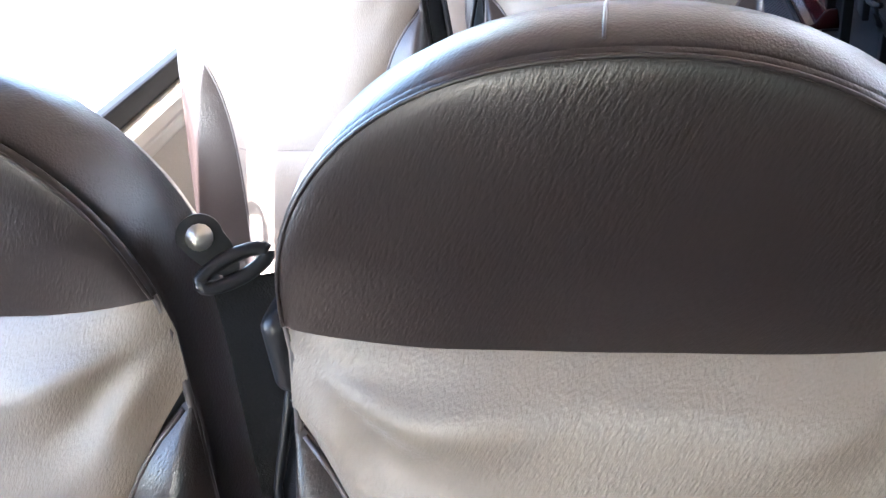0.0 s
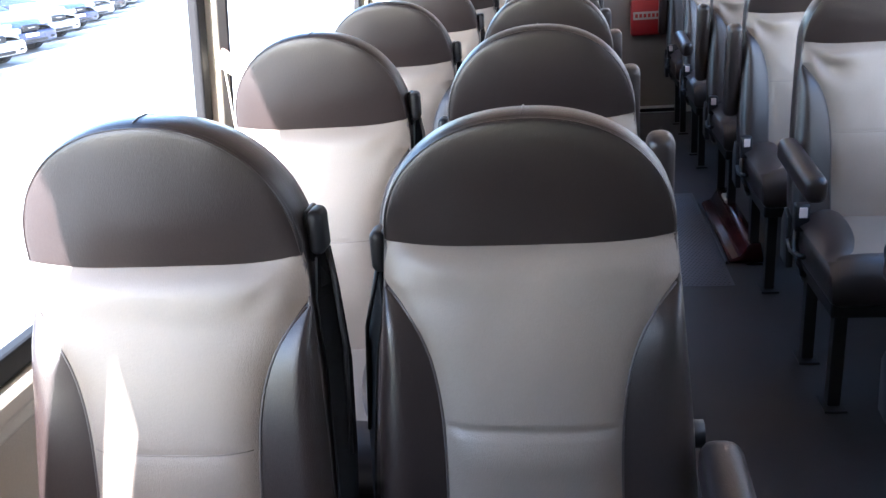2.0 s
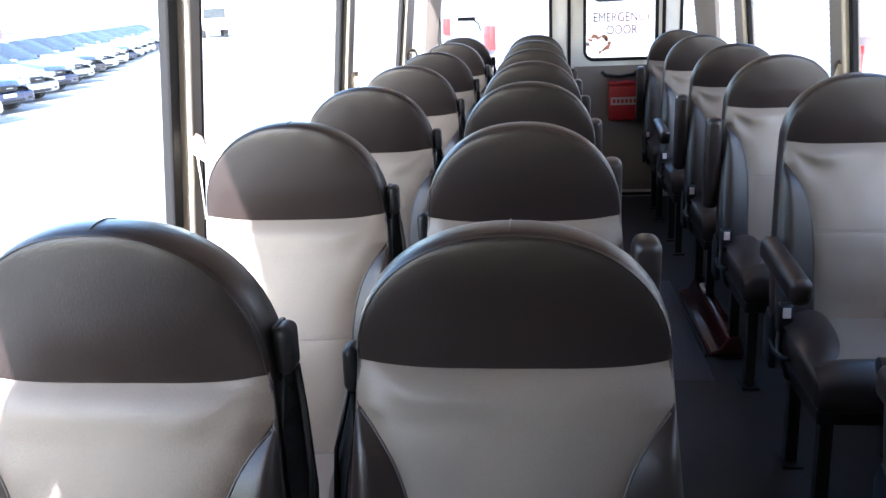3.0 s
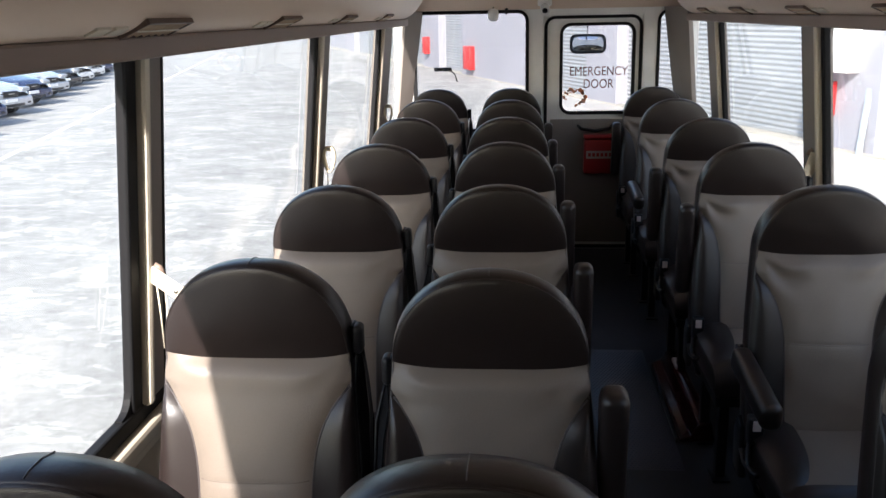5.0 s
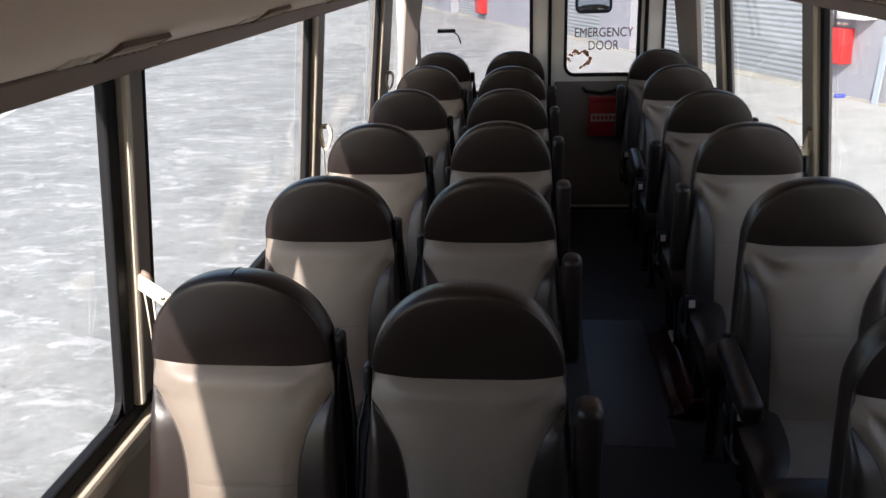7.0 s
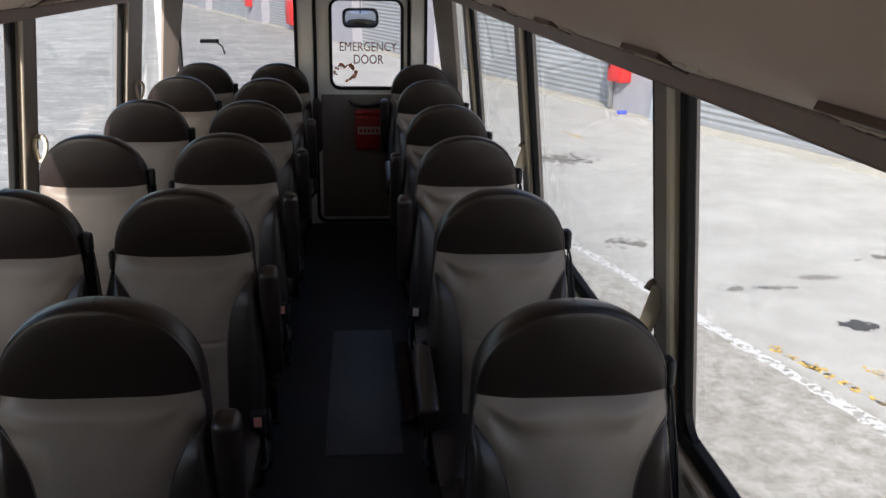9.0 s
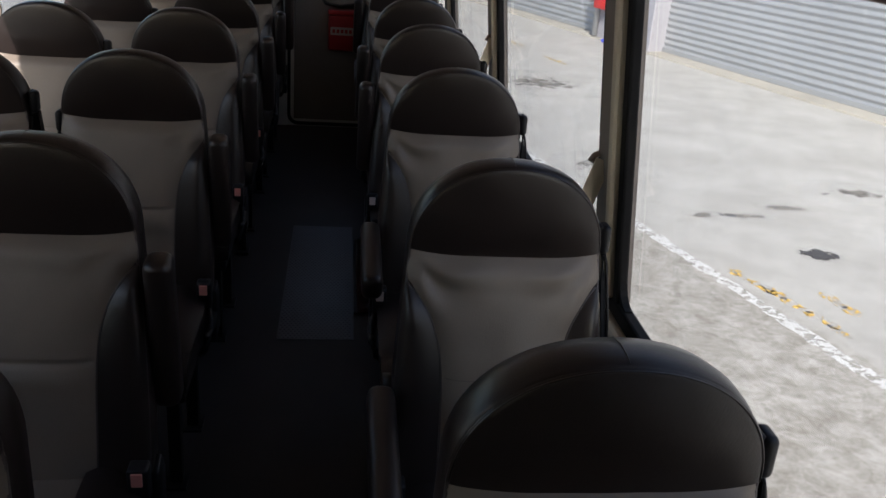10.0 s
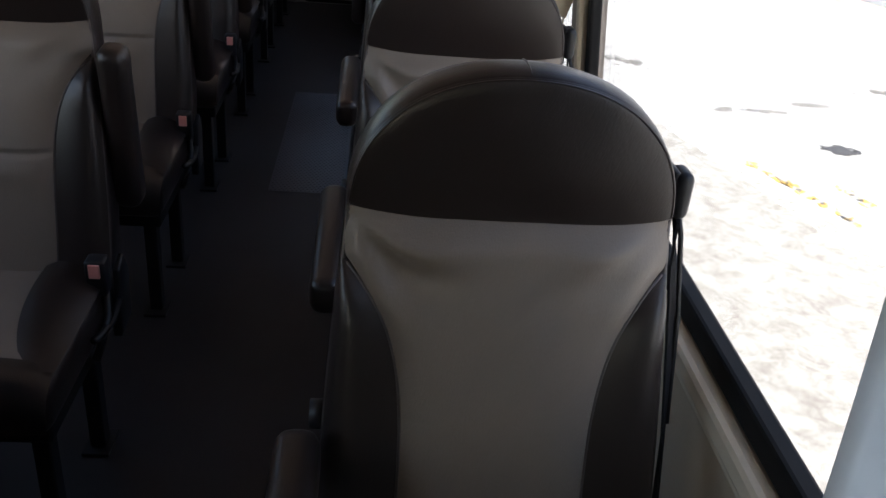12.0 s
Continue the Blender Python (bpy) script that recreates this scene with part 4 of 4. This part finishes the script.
def ground_material():
    """Worn concrete: smooth slabs beyond the painted line, rough and mottled beside the bus."""
    m = bpy.data.materials.new("worn_concrete")
    m.use_nodes = True
    n, l = m.node_tree.nodes, m.node_tree.links
    b = n["Principled BSDF"]
    b.inputs["Roughness"].default_value = 0.85
    tc = n.new("ShaderNodeTexCoord")

    def noise_tex(scale, detail, rough=0.55, dist=0.0):
        t = n.new("ShaderNodeTexNoise")
        t.inputs["Scale"].default_value = scale
        t.inputs["Detail"].default_value = detail
        t.inputs["Roughness"].default_value = rough
        t.inputs["Distortion"].default_value = dist
        l.new(tc.outputs["Object"], t.inputs["Vector"])
        return t.outputs[0]

    def ramp(src, p0, p1, c0, c1):
        r = n.new("ShaderNodeValToRGB")
        r.color_ramp.elements[0].position, r.color_ramp.elements[1].position = p0, p1
        r.color_ramp.elements[0].color, r.color_ramp.elements[1].color = (*c0, 1), (*c1, 1)
        l.new(src, r.inputs[0])
        return r.outputs[0]

    def mix(fac, a, c):
        x = n.new("ShaderNodeMixRGB")
        if isinstance(fac, float):
            x.inputs[0].default_value = fac
        else:
            l.new(fac, x.inputs[0])
        l.new(a, x.inputs[1])
        l.new(c, x.inputs[2])
        return x.outputs[0]

    smooth_c = ramp(noise_tex(1.3, 15, 0.74, 0.2), 0.34, 0.62, (0.385, 0.372, 0.35), (0.505, 0.495, 0.47))
    rough_c = ramp(noise_tex(7.0, 15, 0.84, 0.2), 0.40, 0.60, (0.275, 0.252, 0.222), (0.505, 0.49, 0.46))
    sep = n.new("ShaderNodeVectorMath")
    sep.operation = "DOT_PRODUCT"
    l.new(tc.outputs["Object"], sep.inputs[0])
    sep.inputs[1].default_value = (0.94, 0.342, 0.0)
    side = n.new("ShaderNodeMapRange")
    l.new(sep.outputs["Value"], side.inputs[0])
    side.inputs[1].default_value, side.inputs[2].default_value = 4.95, 5.05
    across = n.new("ShaderNodeSeparateXYZ")
    l.new(tc.outputs["Object"], across.inputs[0])
    left = n.new("ShaderNodeMapRange")
    l.new(across.outputs[0], left.inputs[0])
    left.inputs[1].default_value, left.inputs[2].default_value = -0.6, -1.2
    grit_c = ramp(noise_tex(7.5, 15, 0.84, 0.3), 0.42, 0.60, (0.295, 0.288, 0.275), (0.40, 0.393, 0.378))
    drawn = n.new("ShaderNodeMapping")
    drawn.inputs["Rotation"].default_value, drawn.inputs["Scale"].default_value = (0, 0, 0.25), (0.55, 1.0, 1.0)
    l.new(tc.outputs["Object"], drawn.inputs[0])
    fleck = n.new("ShaderNodeTexNoise")
    fleck.inputs["Scale"].default_value, fleck.inputs["Detail"].default_value = 4.2, 12
    fleck.inputs["Roughness"].default_value, fleck.inputs["Distortion"].default_value = 0.76, 0.4
    l.new(drawn.outputs[0], fleck.inputs["Vector"])
    pale = n.new("ShaderNodeRGB")
    pale.outputs[0].default_value = (0.53, 0.52, 0.50, 1)
    streak_c = mix(ramp(fleck.outputs[0], 0.535, 0.585, (0, 0, 0), (1, 1, 1)), grit_c, pale.outputs[0])
    base = mix(side.outputs[0], rough_c, smooth_c)
    worn = n.new("ShaderNodeMixRGB")
    worn.blend_type = "MULTIPLY"
    worn.inputs[0].default_value = 1.0
    l.new(streak_c, worn.inputs[1])
    l.new(ramp(noise_tex(0.9, 8, 0.6, 0.4), 0.35, 0.65, (0.78, 0.78, 0.78), (1.10, 1.10, 1.09)), worn.inputs[2])
    base = mix(left.outputs[0], base, worn.outputs[0])
    speck = ramp(noise_tex(9, 6, 0.7), 0.62, 0.72, (0, 0, 0), (1, 1, 1))
    patch = ramp(noise_tex(0.55, 3), 0.58, 0.66, (0, 0, 0), (1, 1, 1))
    both = n.new("ShaderNodeMixRGB")
    both.blend_type = "MULTIPLY"
    both.inputs[0].default_value = 1.0
    l.new(speck, both.inputs[1])
    l.new(patch, both.inputs[2])
    dark = n.new("ShaderNodeRGB")
    dark.outputs[0].default_value = (0.15, 0.14, 0.13, 1)
    base = mix(both.outputs[0], base, dark.outputs[0])
    fine = n.new("ShaderNodeMixRGB")
    fine.blend_type = "MULTIPLY"
    fine.inputs[0].default_value = 1.0
    l.new(base, fine.inputs[1])
    l.new(ramp(noise_tex(38, 6, 0.75), 0.3, 0.7, (0.94, 0.94, 0.94), (1.04, 1.04, 1.04)), fine.inputs[2])
    l.new(fine.outputs[0], b.inputs["Base Color"])
    bp = n.new("ShaderNodeBump")
    bp.inputs["Strength"].default_value = 0.05
    bp.inputs["Distance"].default_value = 0.01
    l.new(noise_tex(8, 3), bp.inputs["Height"])
    l.new(bp.outputs[0], b.inputs["Normal"])
    return m


CONCRETE = ground_material()
gb = bmesh.new()
gb.faces.new([gb.verts.new(p) for p in ((-600, -600, GROUND), (600, -600, GROUND), (600, 900, GROUND), (-600, 900, GROUND))])
tagged(part("ground", gb, CONCRETE), "pale worn concrete yard", "ground", kind="structure")


def yard_line(name, ax, ay, bx, by, w, m, label, ragged=0.3, seed=1):
    """A painted line made of worn flakes between two points of the yard."""
    r = random.Random(seed)
    a, b = Vector((ax, ay, 0)), Vector((bx, by, 0))
    d = (b - a).normalized()
    nrm = Vector((-d.y, d.x, 0))
    bm = bmesh.new()
    length, pos = (b - a).length, 0.0
    while pos < length:
        step = r.uniform(0.05, 0.16)
        e0, e1 = w * r.uniform(0.5 - ragged * 0.2, 0.5), w * r.uniform(0.5 - ragged * 0.2, 0.5)
        pts = [a + d * pos - nrm * e0, a + d * (pos + step) - nrm * e0 * r.uniform(0.85, 1), a + d * (pos + step) + nrm * e1 * r.uniform(0.85, 1), a + d * pos + nrm * e1]
        bm.faces.new([bm.verts.new((p.x, p.y, GROUND + 0.004)) for p in pts])
        pos += step
    return tagged(part(name, bm, m), label, "road marking", kind="structure")


yard_line("line_white_right", 2.03, 9.85, 5.0, -1.0, 0.135, PAINT_W, "worn white painted line on the yard", 0.95, 2)
yard_line("line_white_left", -6.8, 6.0, -21.2, 64.0, 0.13, PAINT_L, "white painted lane line across the yard", 0.1, 3)
ry = random.Random(9)


def stain_material(name, color, cover, full=0.9):
    """A ragged stain that thins out to bare concrete."""
    m = mat(name, color, 0.75, stain=0.4, stain_scale=12)
    n, l = m.node_tree.nodes, m.node_tree.links
    tc = n.new("ShaderNodeTexCoord")
    away = n.new("ShaderNodeVectorMath")
    away.operation = "LENGTH"
    mp = n.new("ShaderNodeMapping")
    mp.inputs["Location"].default_value, mp.inputs["Scale"].default_value = (-1, -1, 0), (2, 2, 0)
    l.new(tc.outputs["Generated"], mp.inputs[0])
    l.new(mp.outputs[0], away.inputs[0])
    ns = n.new("ShaderNodeTexNoise")
    ns.inputs["Scale"].default_value, ns.inputs["Detail"].default_value, ns.inputs["Roughness"].default_value = 9, 8, 0.7
    l.new(tc.outputs["Object"], ns.inputs["Vector"])
    sub = n.new("ShaderNodeMath")
    sub.operation = "MULTIPLY_ADD"
    l.new(away.outputs["Value"], sub.inputs[0])
    sub.inputs[1].default_value = -0.45
    l.new(ns.outputs[0], sub.inputs[2])
    rg = n.new("ShaderNodeMapRange")
    l.new(sub.outputs[0], rg.inputs[0])
    rg.inputs[1].default_value, rg.inputs[2].default_value = cover, cover + 0.10
    rg.inputs[4].default_value = full
    clear = n.new("ShaderNodeBsdfTransparent")
    mx = n.new("ShaderNodeMixShader")
    l.new(rg.outputs[0], mx.inputs[0])
    l.new(clear.outputs[0], mx.inputs[1])
    l.new(n["Principled BSDF"].outputs[0], mx.inputs[2])
    l.new(mx.outputs[0], n["Material Output"].inputs[0])
    return m


OIL = stain_material("dark_oil_stain", (0.07, 0.07, 0.075), 0.18)
DAMP = stain_material("grey_stain", (0.25, 0.23, 0.21), 0.24, 0.28)
GRIME = stain_material("speckled_grime", (0.24, 0.225, 0.205), 0.36, 0.55)
for cx, cy, rx, ryy, m0 in ((4.08, 6.38, 0.18, 0.15, OIL), (3.49, 7.19, 0.18, 0.11, DAMP), (3.91, 7.18, 0.22, 0.09, DAMP), (4.31, 7.43, 0.30, 0.10, DAMP), (3.70, 7.2, 0.08, 0.05, DAMP), (2.98, 8.45, 0.55, 0.5, GRIME), (3.2, 12.2, 1.2, 0.9, GRIME), (5.2, 7.9, 0.7, 0.35, GRIME)):
    pts = [(cx + rx * math.cos(t * 0.5236), cy + ryy * math.sin(t * 0.5236)) for t in range(12)]
    tagged(part("ground_stain", prism(pts, "z", GROUND + 0.001, GROUND + 0.004), m0), "dark irregular stain on the yard concrete", "stain", kind="structure")
for cx, cy, n0 in ((3.33, 5.82, 4), (3.50, 5.40, 7), (3.80, 5.50, 3), (4.12, 5.10, 3), (3.75, 13.9, 6), (3.4, 15.3, 4)):
    bm = bmesh.new()
    for k in range(n0):
        px, py = cx + 0.032 * (k - n0 / 2) + ry.uniform(-0.015, 0.015), cy - 0.10 * (k - n0 / 2) + ry.uniform(-0.02, 0.02)
        la, lb = ry.uniform(0.055, 0.105), ry.uniform(0.025, 0.055)
        prism([(px + 0.307 * la * math.cos(t) + 0.952 * lb * math.sin(t), py - 0.952 * la * math.cos(t) + 0.307 * lb * math.sin(t)) for t in (0, 0.8, 1.6, 2.4, 3.2, 4.0, 4.8, 5.5)], "z", GROUND + 0.001, GROUND + 0.006 + 0.0005 * k, bm=bm)
    tagged(part("yellow_mark", bm, PAINT_Y), "flaking yellow paint marks on the yard", "road marking", kind="structure")
word = lettering("SLOW", 1.0, 0, 0, 0, PAINT_L, None, "word_slow")
word.matrix_world = pose(-16.8, 52.2, GROUND + 0.005, 0, 0, 14) @ Matrix.Diagonal((0.95, 4.6, 1.0, 1.0))
tagged(word, "white painted word on the yard road", "road marking", kind="structure")
litter = empty("litter", pose(5.10, 15.98, GROUND), "blue plastic litter beside the warehouse pillar", "litter")
part("scrap", smooth(box(-0.09, 0.09, -0.05, 0.05, 0.0, 0.06, 0.025)), BLUE, litter)
part("scrap", smooth(box(0.2, 0.34, -0.05, 0.05, 0.0, 0.05, 0.02)), PAINT_W, litter)

building = empty("warehouse_building", YARD, "long pale lilac warehouse with grey roller shutters", "warehouse")
part("wall", box(-40, 70, 0.35, 12, 4.2, 8.0), WALLP, building)
part("wall", box(-40, 70, 0.6, 12, 0.0, 4.2), WALLP, building)
part("plinth", box(-40, 70, -0.09, 0.28, 0.0, 0.03), mat("yellowed_plinth", (0.44, 0.415, 0.365), 0.85, stain=0.3, stain_scale=1.0), building)
PIL = [(-13.0, 0.8), (-4.0, 0.8), (5.1, 0.8), (14.2, 0.9), (22.9, 3.7), (31.2, 1.3), (42.0, 1.0), (51.0, 1.0)]
for s0, h0 in PIL:
    part("pillar", box(s0 - h0, s0 + h0, -0.02, 0.6, 0.0, 4.4, 0.02), WALLP, building)
    if s0 < 10:
        part("downpipe", tube([(s0 + h0 - 0.12, -0.07, 0.05), (s0 + h0 - 0.12, -0.07, 4.3)], 0.05, 8), SHUT, building)
for (s0, h0), (s1, h1) in zip(PIL, PIL[1:]):
    def slat(u, v, a=s0 + h0, b=s1 - h1):
        return (a + u * (b - a), 0.30 + 0.013 * math.cos(v * 2 * math.pi * 41), 0.03 + v * 4.17)

    part("roller_shutter", grid(slat, 1, 328), SHUT, building)
    part("bottom_bar", box(s0 + h0, s1 - h1, 0.27, 0.33, 0.03, 0.11, 0.01), SHUT, building)


def hose_box(s, z0, w, h):
    t = empty("hose_reel_box", YARD @ pose(s, -0.02, z0), "red fire hose box fixed to a warehouse pillar", "hose box", "hose boxes")
    part("case", smooth(box(-w / 2, w / 2, -0.22, 0.0, 0.0, h, 0.02)), RED, t)
    part("door", smooth(box(-w / 2 + 0.03, w / 2 - 0.03, -0.235, -0.221, 0.04, h - 0.04, 0.006)), RED, t)
    part("handle", box(w / 2 - 0.09, w / 2 - 0.06, -0.25, -0.236, h * 0.4, h * 0.6, 0.004), BLACK, t)
    return t


hose_box(5.48, 0.55, 0.42, 0.57)
hose_box(25.3, 0.26, 0.80, 0.86)
hose_box(31.6, 0.62, 0.50, 0.72)
hose = empty("fire_hose", YARD @ pose(5.48, -0.14, 1.12), "folded pale fire hose on the red box", "hose")
for k in range(4):
    part("loop", smooth(tube([(-0.12 + 0.07 * k, 0.02 * math.sin(a0), 0.035 + 0.055 * math.sin(a0)) if k % 2 else (-0.12 + 0.07 * k + 0.05 * math.cos(a0), 0.0, 0.03 + 0.045 * math.sin(a0)) for a0 in (0.2, 1.0, 1.8, 2.6)], 0.014, 7)), STRAP, hose)
meter = empty("meter_cabinet", YARD @ pose(5.1, -0.02, 1.28), "white electric meter cabinet on the warehouse pillar", "meter cabinet")
part("case", smooth(box(-0.30, 0.34, -0.26, 0.0, 0.0, 0.85, 0.015)), REAR, meter)
part("door", smooth(box(-0.27, 0.31, -0.275, -0.261, 0.04, 0.81, 0.006)), REAR, meter)
part("window", box(0.05, 0.25, -0.281, -0.276, 0.52, 0.72), CAR_GLASS, meter, "small dark window")
part("hood", prism([(-0.02, 0.86), (-0.34, 0.80), (-0.34, 0.815), (-0.02, 0.885)], "x", -0.34, 0.38), REAR, meter)
plank = empty("blue_plank", YARD @ pose(4.55, -0.10, 0.0, -5, 0, 0), "pale blue board leaning on the warehouse pillar", "board")
part("board", box(-0.06, 0.06, -0.015, 0.015, 0.0, 1.05, 0.004), mat("pale_blue_paint", (0.37, 0.42, 0.47), 0.6, stain=0.2, stain_scale=6), plank)


# parked cars
def car(paint, label, m):
    c = empty("parked_car", m, label, "car", "row of parked cars")
    st = [(-2.25, 0.45, 0.62, 0.70), (-2.1, 0.34, 0.80, 0.86), (-1.6, 0.24, 0.88, 0.92), (-0.9, 0.22, 0.91, 0.95), (0.3, 0.22, 0.91, 0.96), (1.0, 0.22, 0.90, 0.93), (1.6, 0.24, 0.88, 0.82), (2.05, 0.28, 0.80, 0.72), (2.25, 0.36, 0.62, 0.60)]

    def side(u, v):
        k = v * (len(st) - 1)
        i = min(int(k), len(st) - 2)
        f = k - i
        y, zb, w, zt = (a + (b - a) * f for a, b in zip(st[i], st[i + 1]))
        a = (u - 0.5) * 2
        if abs(a) > 0.55:
            e = (1 - abs(a)) / 0.45
            x = math.copysign(w * (1 - 0.10 * (1 - min(1, e * 1.6)) ** 2 - 0.03 * max(0, e - 0.6)), a)
            z = zb + (zt - 0.06 - zb) * e
        else:
            x = a / 0.55 * w * 0.97
            z = zt - 0.06 + 0.06 * (1 - (a / 0.55) ** 4) + 0.015 * (1 - (a / 0.55) ** 2)
        return (x, y, z)

    part("body", grid(side, 28, 32, flip=True), paint, c)
    part("underbody", box(-0.8, 0.8, -2.1, 2.1, 0.2, 0.5, 0.05), TYRE, c)
    roof = [(-1.95, 0.92, 0.70), (-1.35, 1.36, 0.58), (-0.6, 1.46, 0.57), (0.1, 1.43, 0.58), (1.15, 0.92, 0.74)]

    def cabin(u, v):
        k = v * (len(roof) - 1)
        i = min(int(k), len(roof) - 2)
        f = k - i
        y, z, w = (a + (b - a) * f for a, b in zip(roof[i], roof[i + 1]))
        a = (u - 0.5) * 2
        x = a * (w if abs(a) < 0.99 else w)
        zz = z - 0.05 * abs(a) ** 3
        return (x, y, zz)

    part("roof", grid(cabin, 10, 16, flip=True), paint, c)
    part("windscreen", grid(lambda u, v: ((2 * u - 1) * (0.54 + 0.14 * v), 0.16 + 0.92 * v, 1.43 - 0.47 * v - 0.03 * abs(2 * u - 1) ** 3), 8, 6, flip=True), CAR_GLASS, c)
    for sd in (-1, 1):
        glass = bmesh.new()
        glass.faces.new([glass.verts.new(p) for p in ((sd * 0.80, -1.75, 0.93), (sd * 0.80, 1.0, 0.93), (sd * 0.60, 0.1, 1.37), (sd * 0.59, -0.6, 1.40), (sd * 0.60, -1.3, 1.31))])
        part("side_glass", glass, CAR_GLASS, c)
        part("mirror", smooth(box(sd * 0.98 - 0.09, sd * 0.98 + 0.09, 0.62, 0.74, 0.92, 1.04, 0.03)), paint, c)
        part("headlight", smooth(box(sd * 0.62 - 0.15, sd * 0.62 + 0.15, 1.96, 2.20, 0.60, 0.71, 0.03)), mat("headlight", (0.30, 0.32, 0.35), 0.08) if "headlight" not in MATS else MATS["headlight"], c)
        for y in (-1.35, 1.38):
            w = part("wheel", tube([(sd * 0.72, y, 0.32), (sd * 0.93, y, 0.32)], 0.32, 18), TYRE, c)
            part("rim", tube([(sd * 0.925, y, 0.32), (sd * 0.938, y, 0.32)], 0.21, 14), SHUT, w)
    part("grille", smooth(box(-0.27, 0.27, 2.16, 2.275, 0.50, 0.645, 0.05, 3)), BLACK, c)
    part("emblem_bar", smooth(box(-0.10, 0.10, 2.27, 2.29, 0.565, 0.585, 0.006)), STEEL, c)
    part("bumper", smooth(box(-0.80, 0.80, 1.95, 2.255, 0.22, 0.50, 0.09, 4)), paint, c)
    part("air_intake", smooth(box(-0.46, 0.46, 2.18, 2.268, 0.245, 0.325, 0.03, 3)), BLACK, c)
    part("number_plate", box(-0.19, 0.19, 2.255, 2.272, 0.37, 0.45), REAR, c)
    for sd in (-1, 1):
        part("fog_lamp", smooth(box(sd * 0.62 - 0.07, sd * 0.62 + 0.07, 2.15, 2.262, 0.29, 0.35, 0.02)), BLACK, c)
    return c


PAINTS = [(mat("silver_paint", (0.55, 0.57, 0.6), 0.25, 0.4, coat=0.6), "silver saloon car parked nose to the lane"),
          (mat("dark_blue_paint", (0.02, 0.03, 0.09), 0.2, 0.2, coat=0.8), "dark blue saloon car parked nose to the lane"),
          (mat("white_paint", (0.75, 0.75, 0.74), 0.25, coat=0.6), "white saloon car parked nose to the lane"),
          (mat("black_paint", (0.012, 0.013, 0.016), 0.2, coat=0.8), "black saloon car parked nose to the lane")]
made = {}
rc = random.Random(5)
for k, p in enumerate([2, 2, 1, 0, 1, 0, 3, 2, 2, 1, 2, 0, 2, 1, 0, 2, 0]):
    q = Vector((-10.3, 14.6, 0)) + Vector((-0.305, 0.952, 0)) * 2.75 * k
    m = pose(q.x - 2.3, q.y + 0.35, GROUND, 0, 0, -103 + rc.uniform(-2, 2))
    if p in made:
        copy_thing(made[p], m)
    else:
        made[p] = car(*PAINTS[p], m)

# far side of the yard
far = empty("far_building", pose(-62, 70, GROUND, 0, 0, 18), "pale far building with dark window bands", "building")
part("wall", box(-14, 0, -45, 60, 0, 7.5), mat("pale_wall", (0.62, 0.62, 0.6), 0.8, stain=0.1, stain_scale=0.3), far)
for k in range(10):
    wdw = part("window", box(0.02, 0.08, -40 + 10 * k, -33 + 10 * k, 3.2, 5.0), CAR_GLASS, far)
    part("frame", box(0.081, 0.13, -36.6 + 10 * k, -36.4 + 10 * k, 3.2, 5.0), PAINT_W, wdw)
    part("window", box(0.02, 0.08, -40 + 10 * k, -37 + 10 * k, 0.2, 2.4), SHUT, far)
bins = empty("purple_container", pose(-33, 50, GROUND, 0, 0, 18), "faded purple storage container", "container")
part("body", box(-1.2, 1.2, -2.4, 2.4, 0.15, 2.0, 0.03), mat("faded_purple", (0.35, 0.16, 0.42), 0.6, stain=0.2), bins)
part("skid", box(-1.1, 1.1, -2.3, 2.3, 0.0, 0.15), TYRE, bins)
truck = empty("parked_truck", pose(-26.5, 72, GROUND, 0, 0, -155), "white tray truck parked at the far end", "truck")
part("cab", smooth(box(-1.0, 1.0, 0.8, 2.6, 0.6, 2.5, 0.15, 3)), PAINTS[2][0], truck)
part("windscreen", box(-0.85, 0.85, 2.6, 2.63, 1.5, 2.25), CAR_GLASS, truck)
part("tray", box(-1.05, 1.05, -3.0, 0.7, 0.8, 1.3, 0.02), PAINTS[2][0], truck)
for sd in (-1, 1):
    part("side_window", box(sd * 1.0 - 0.02, sd * 1.0 + 0.02, 1.2, 2.2, 1.5, 2.2), CAR_GLASS, truck)
    for y in (-1.8, 1.7):
        part("wheel", tube([(sd * 0.75, y, 0.42), (sd * 1.0, y, 0.42)], 0.42, 18), TYRE, truck)
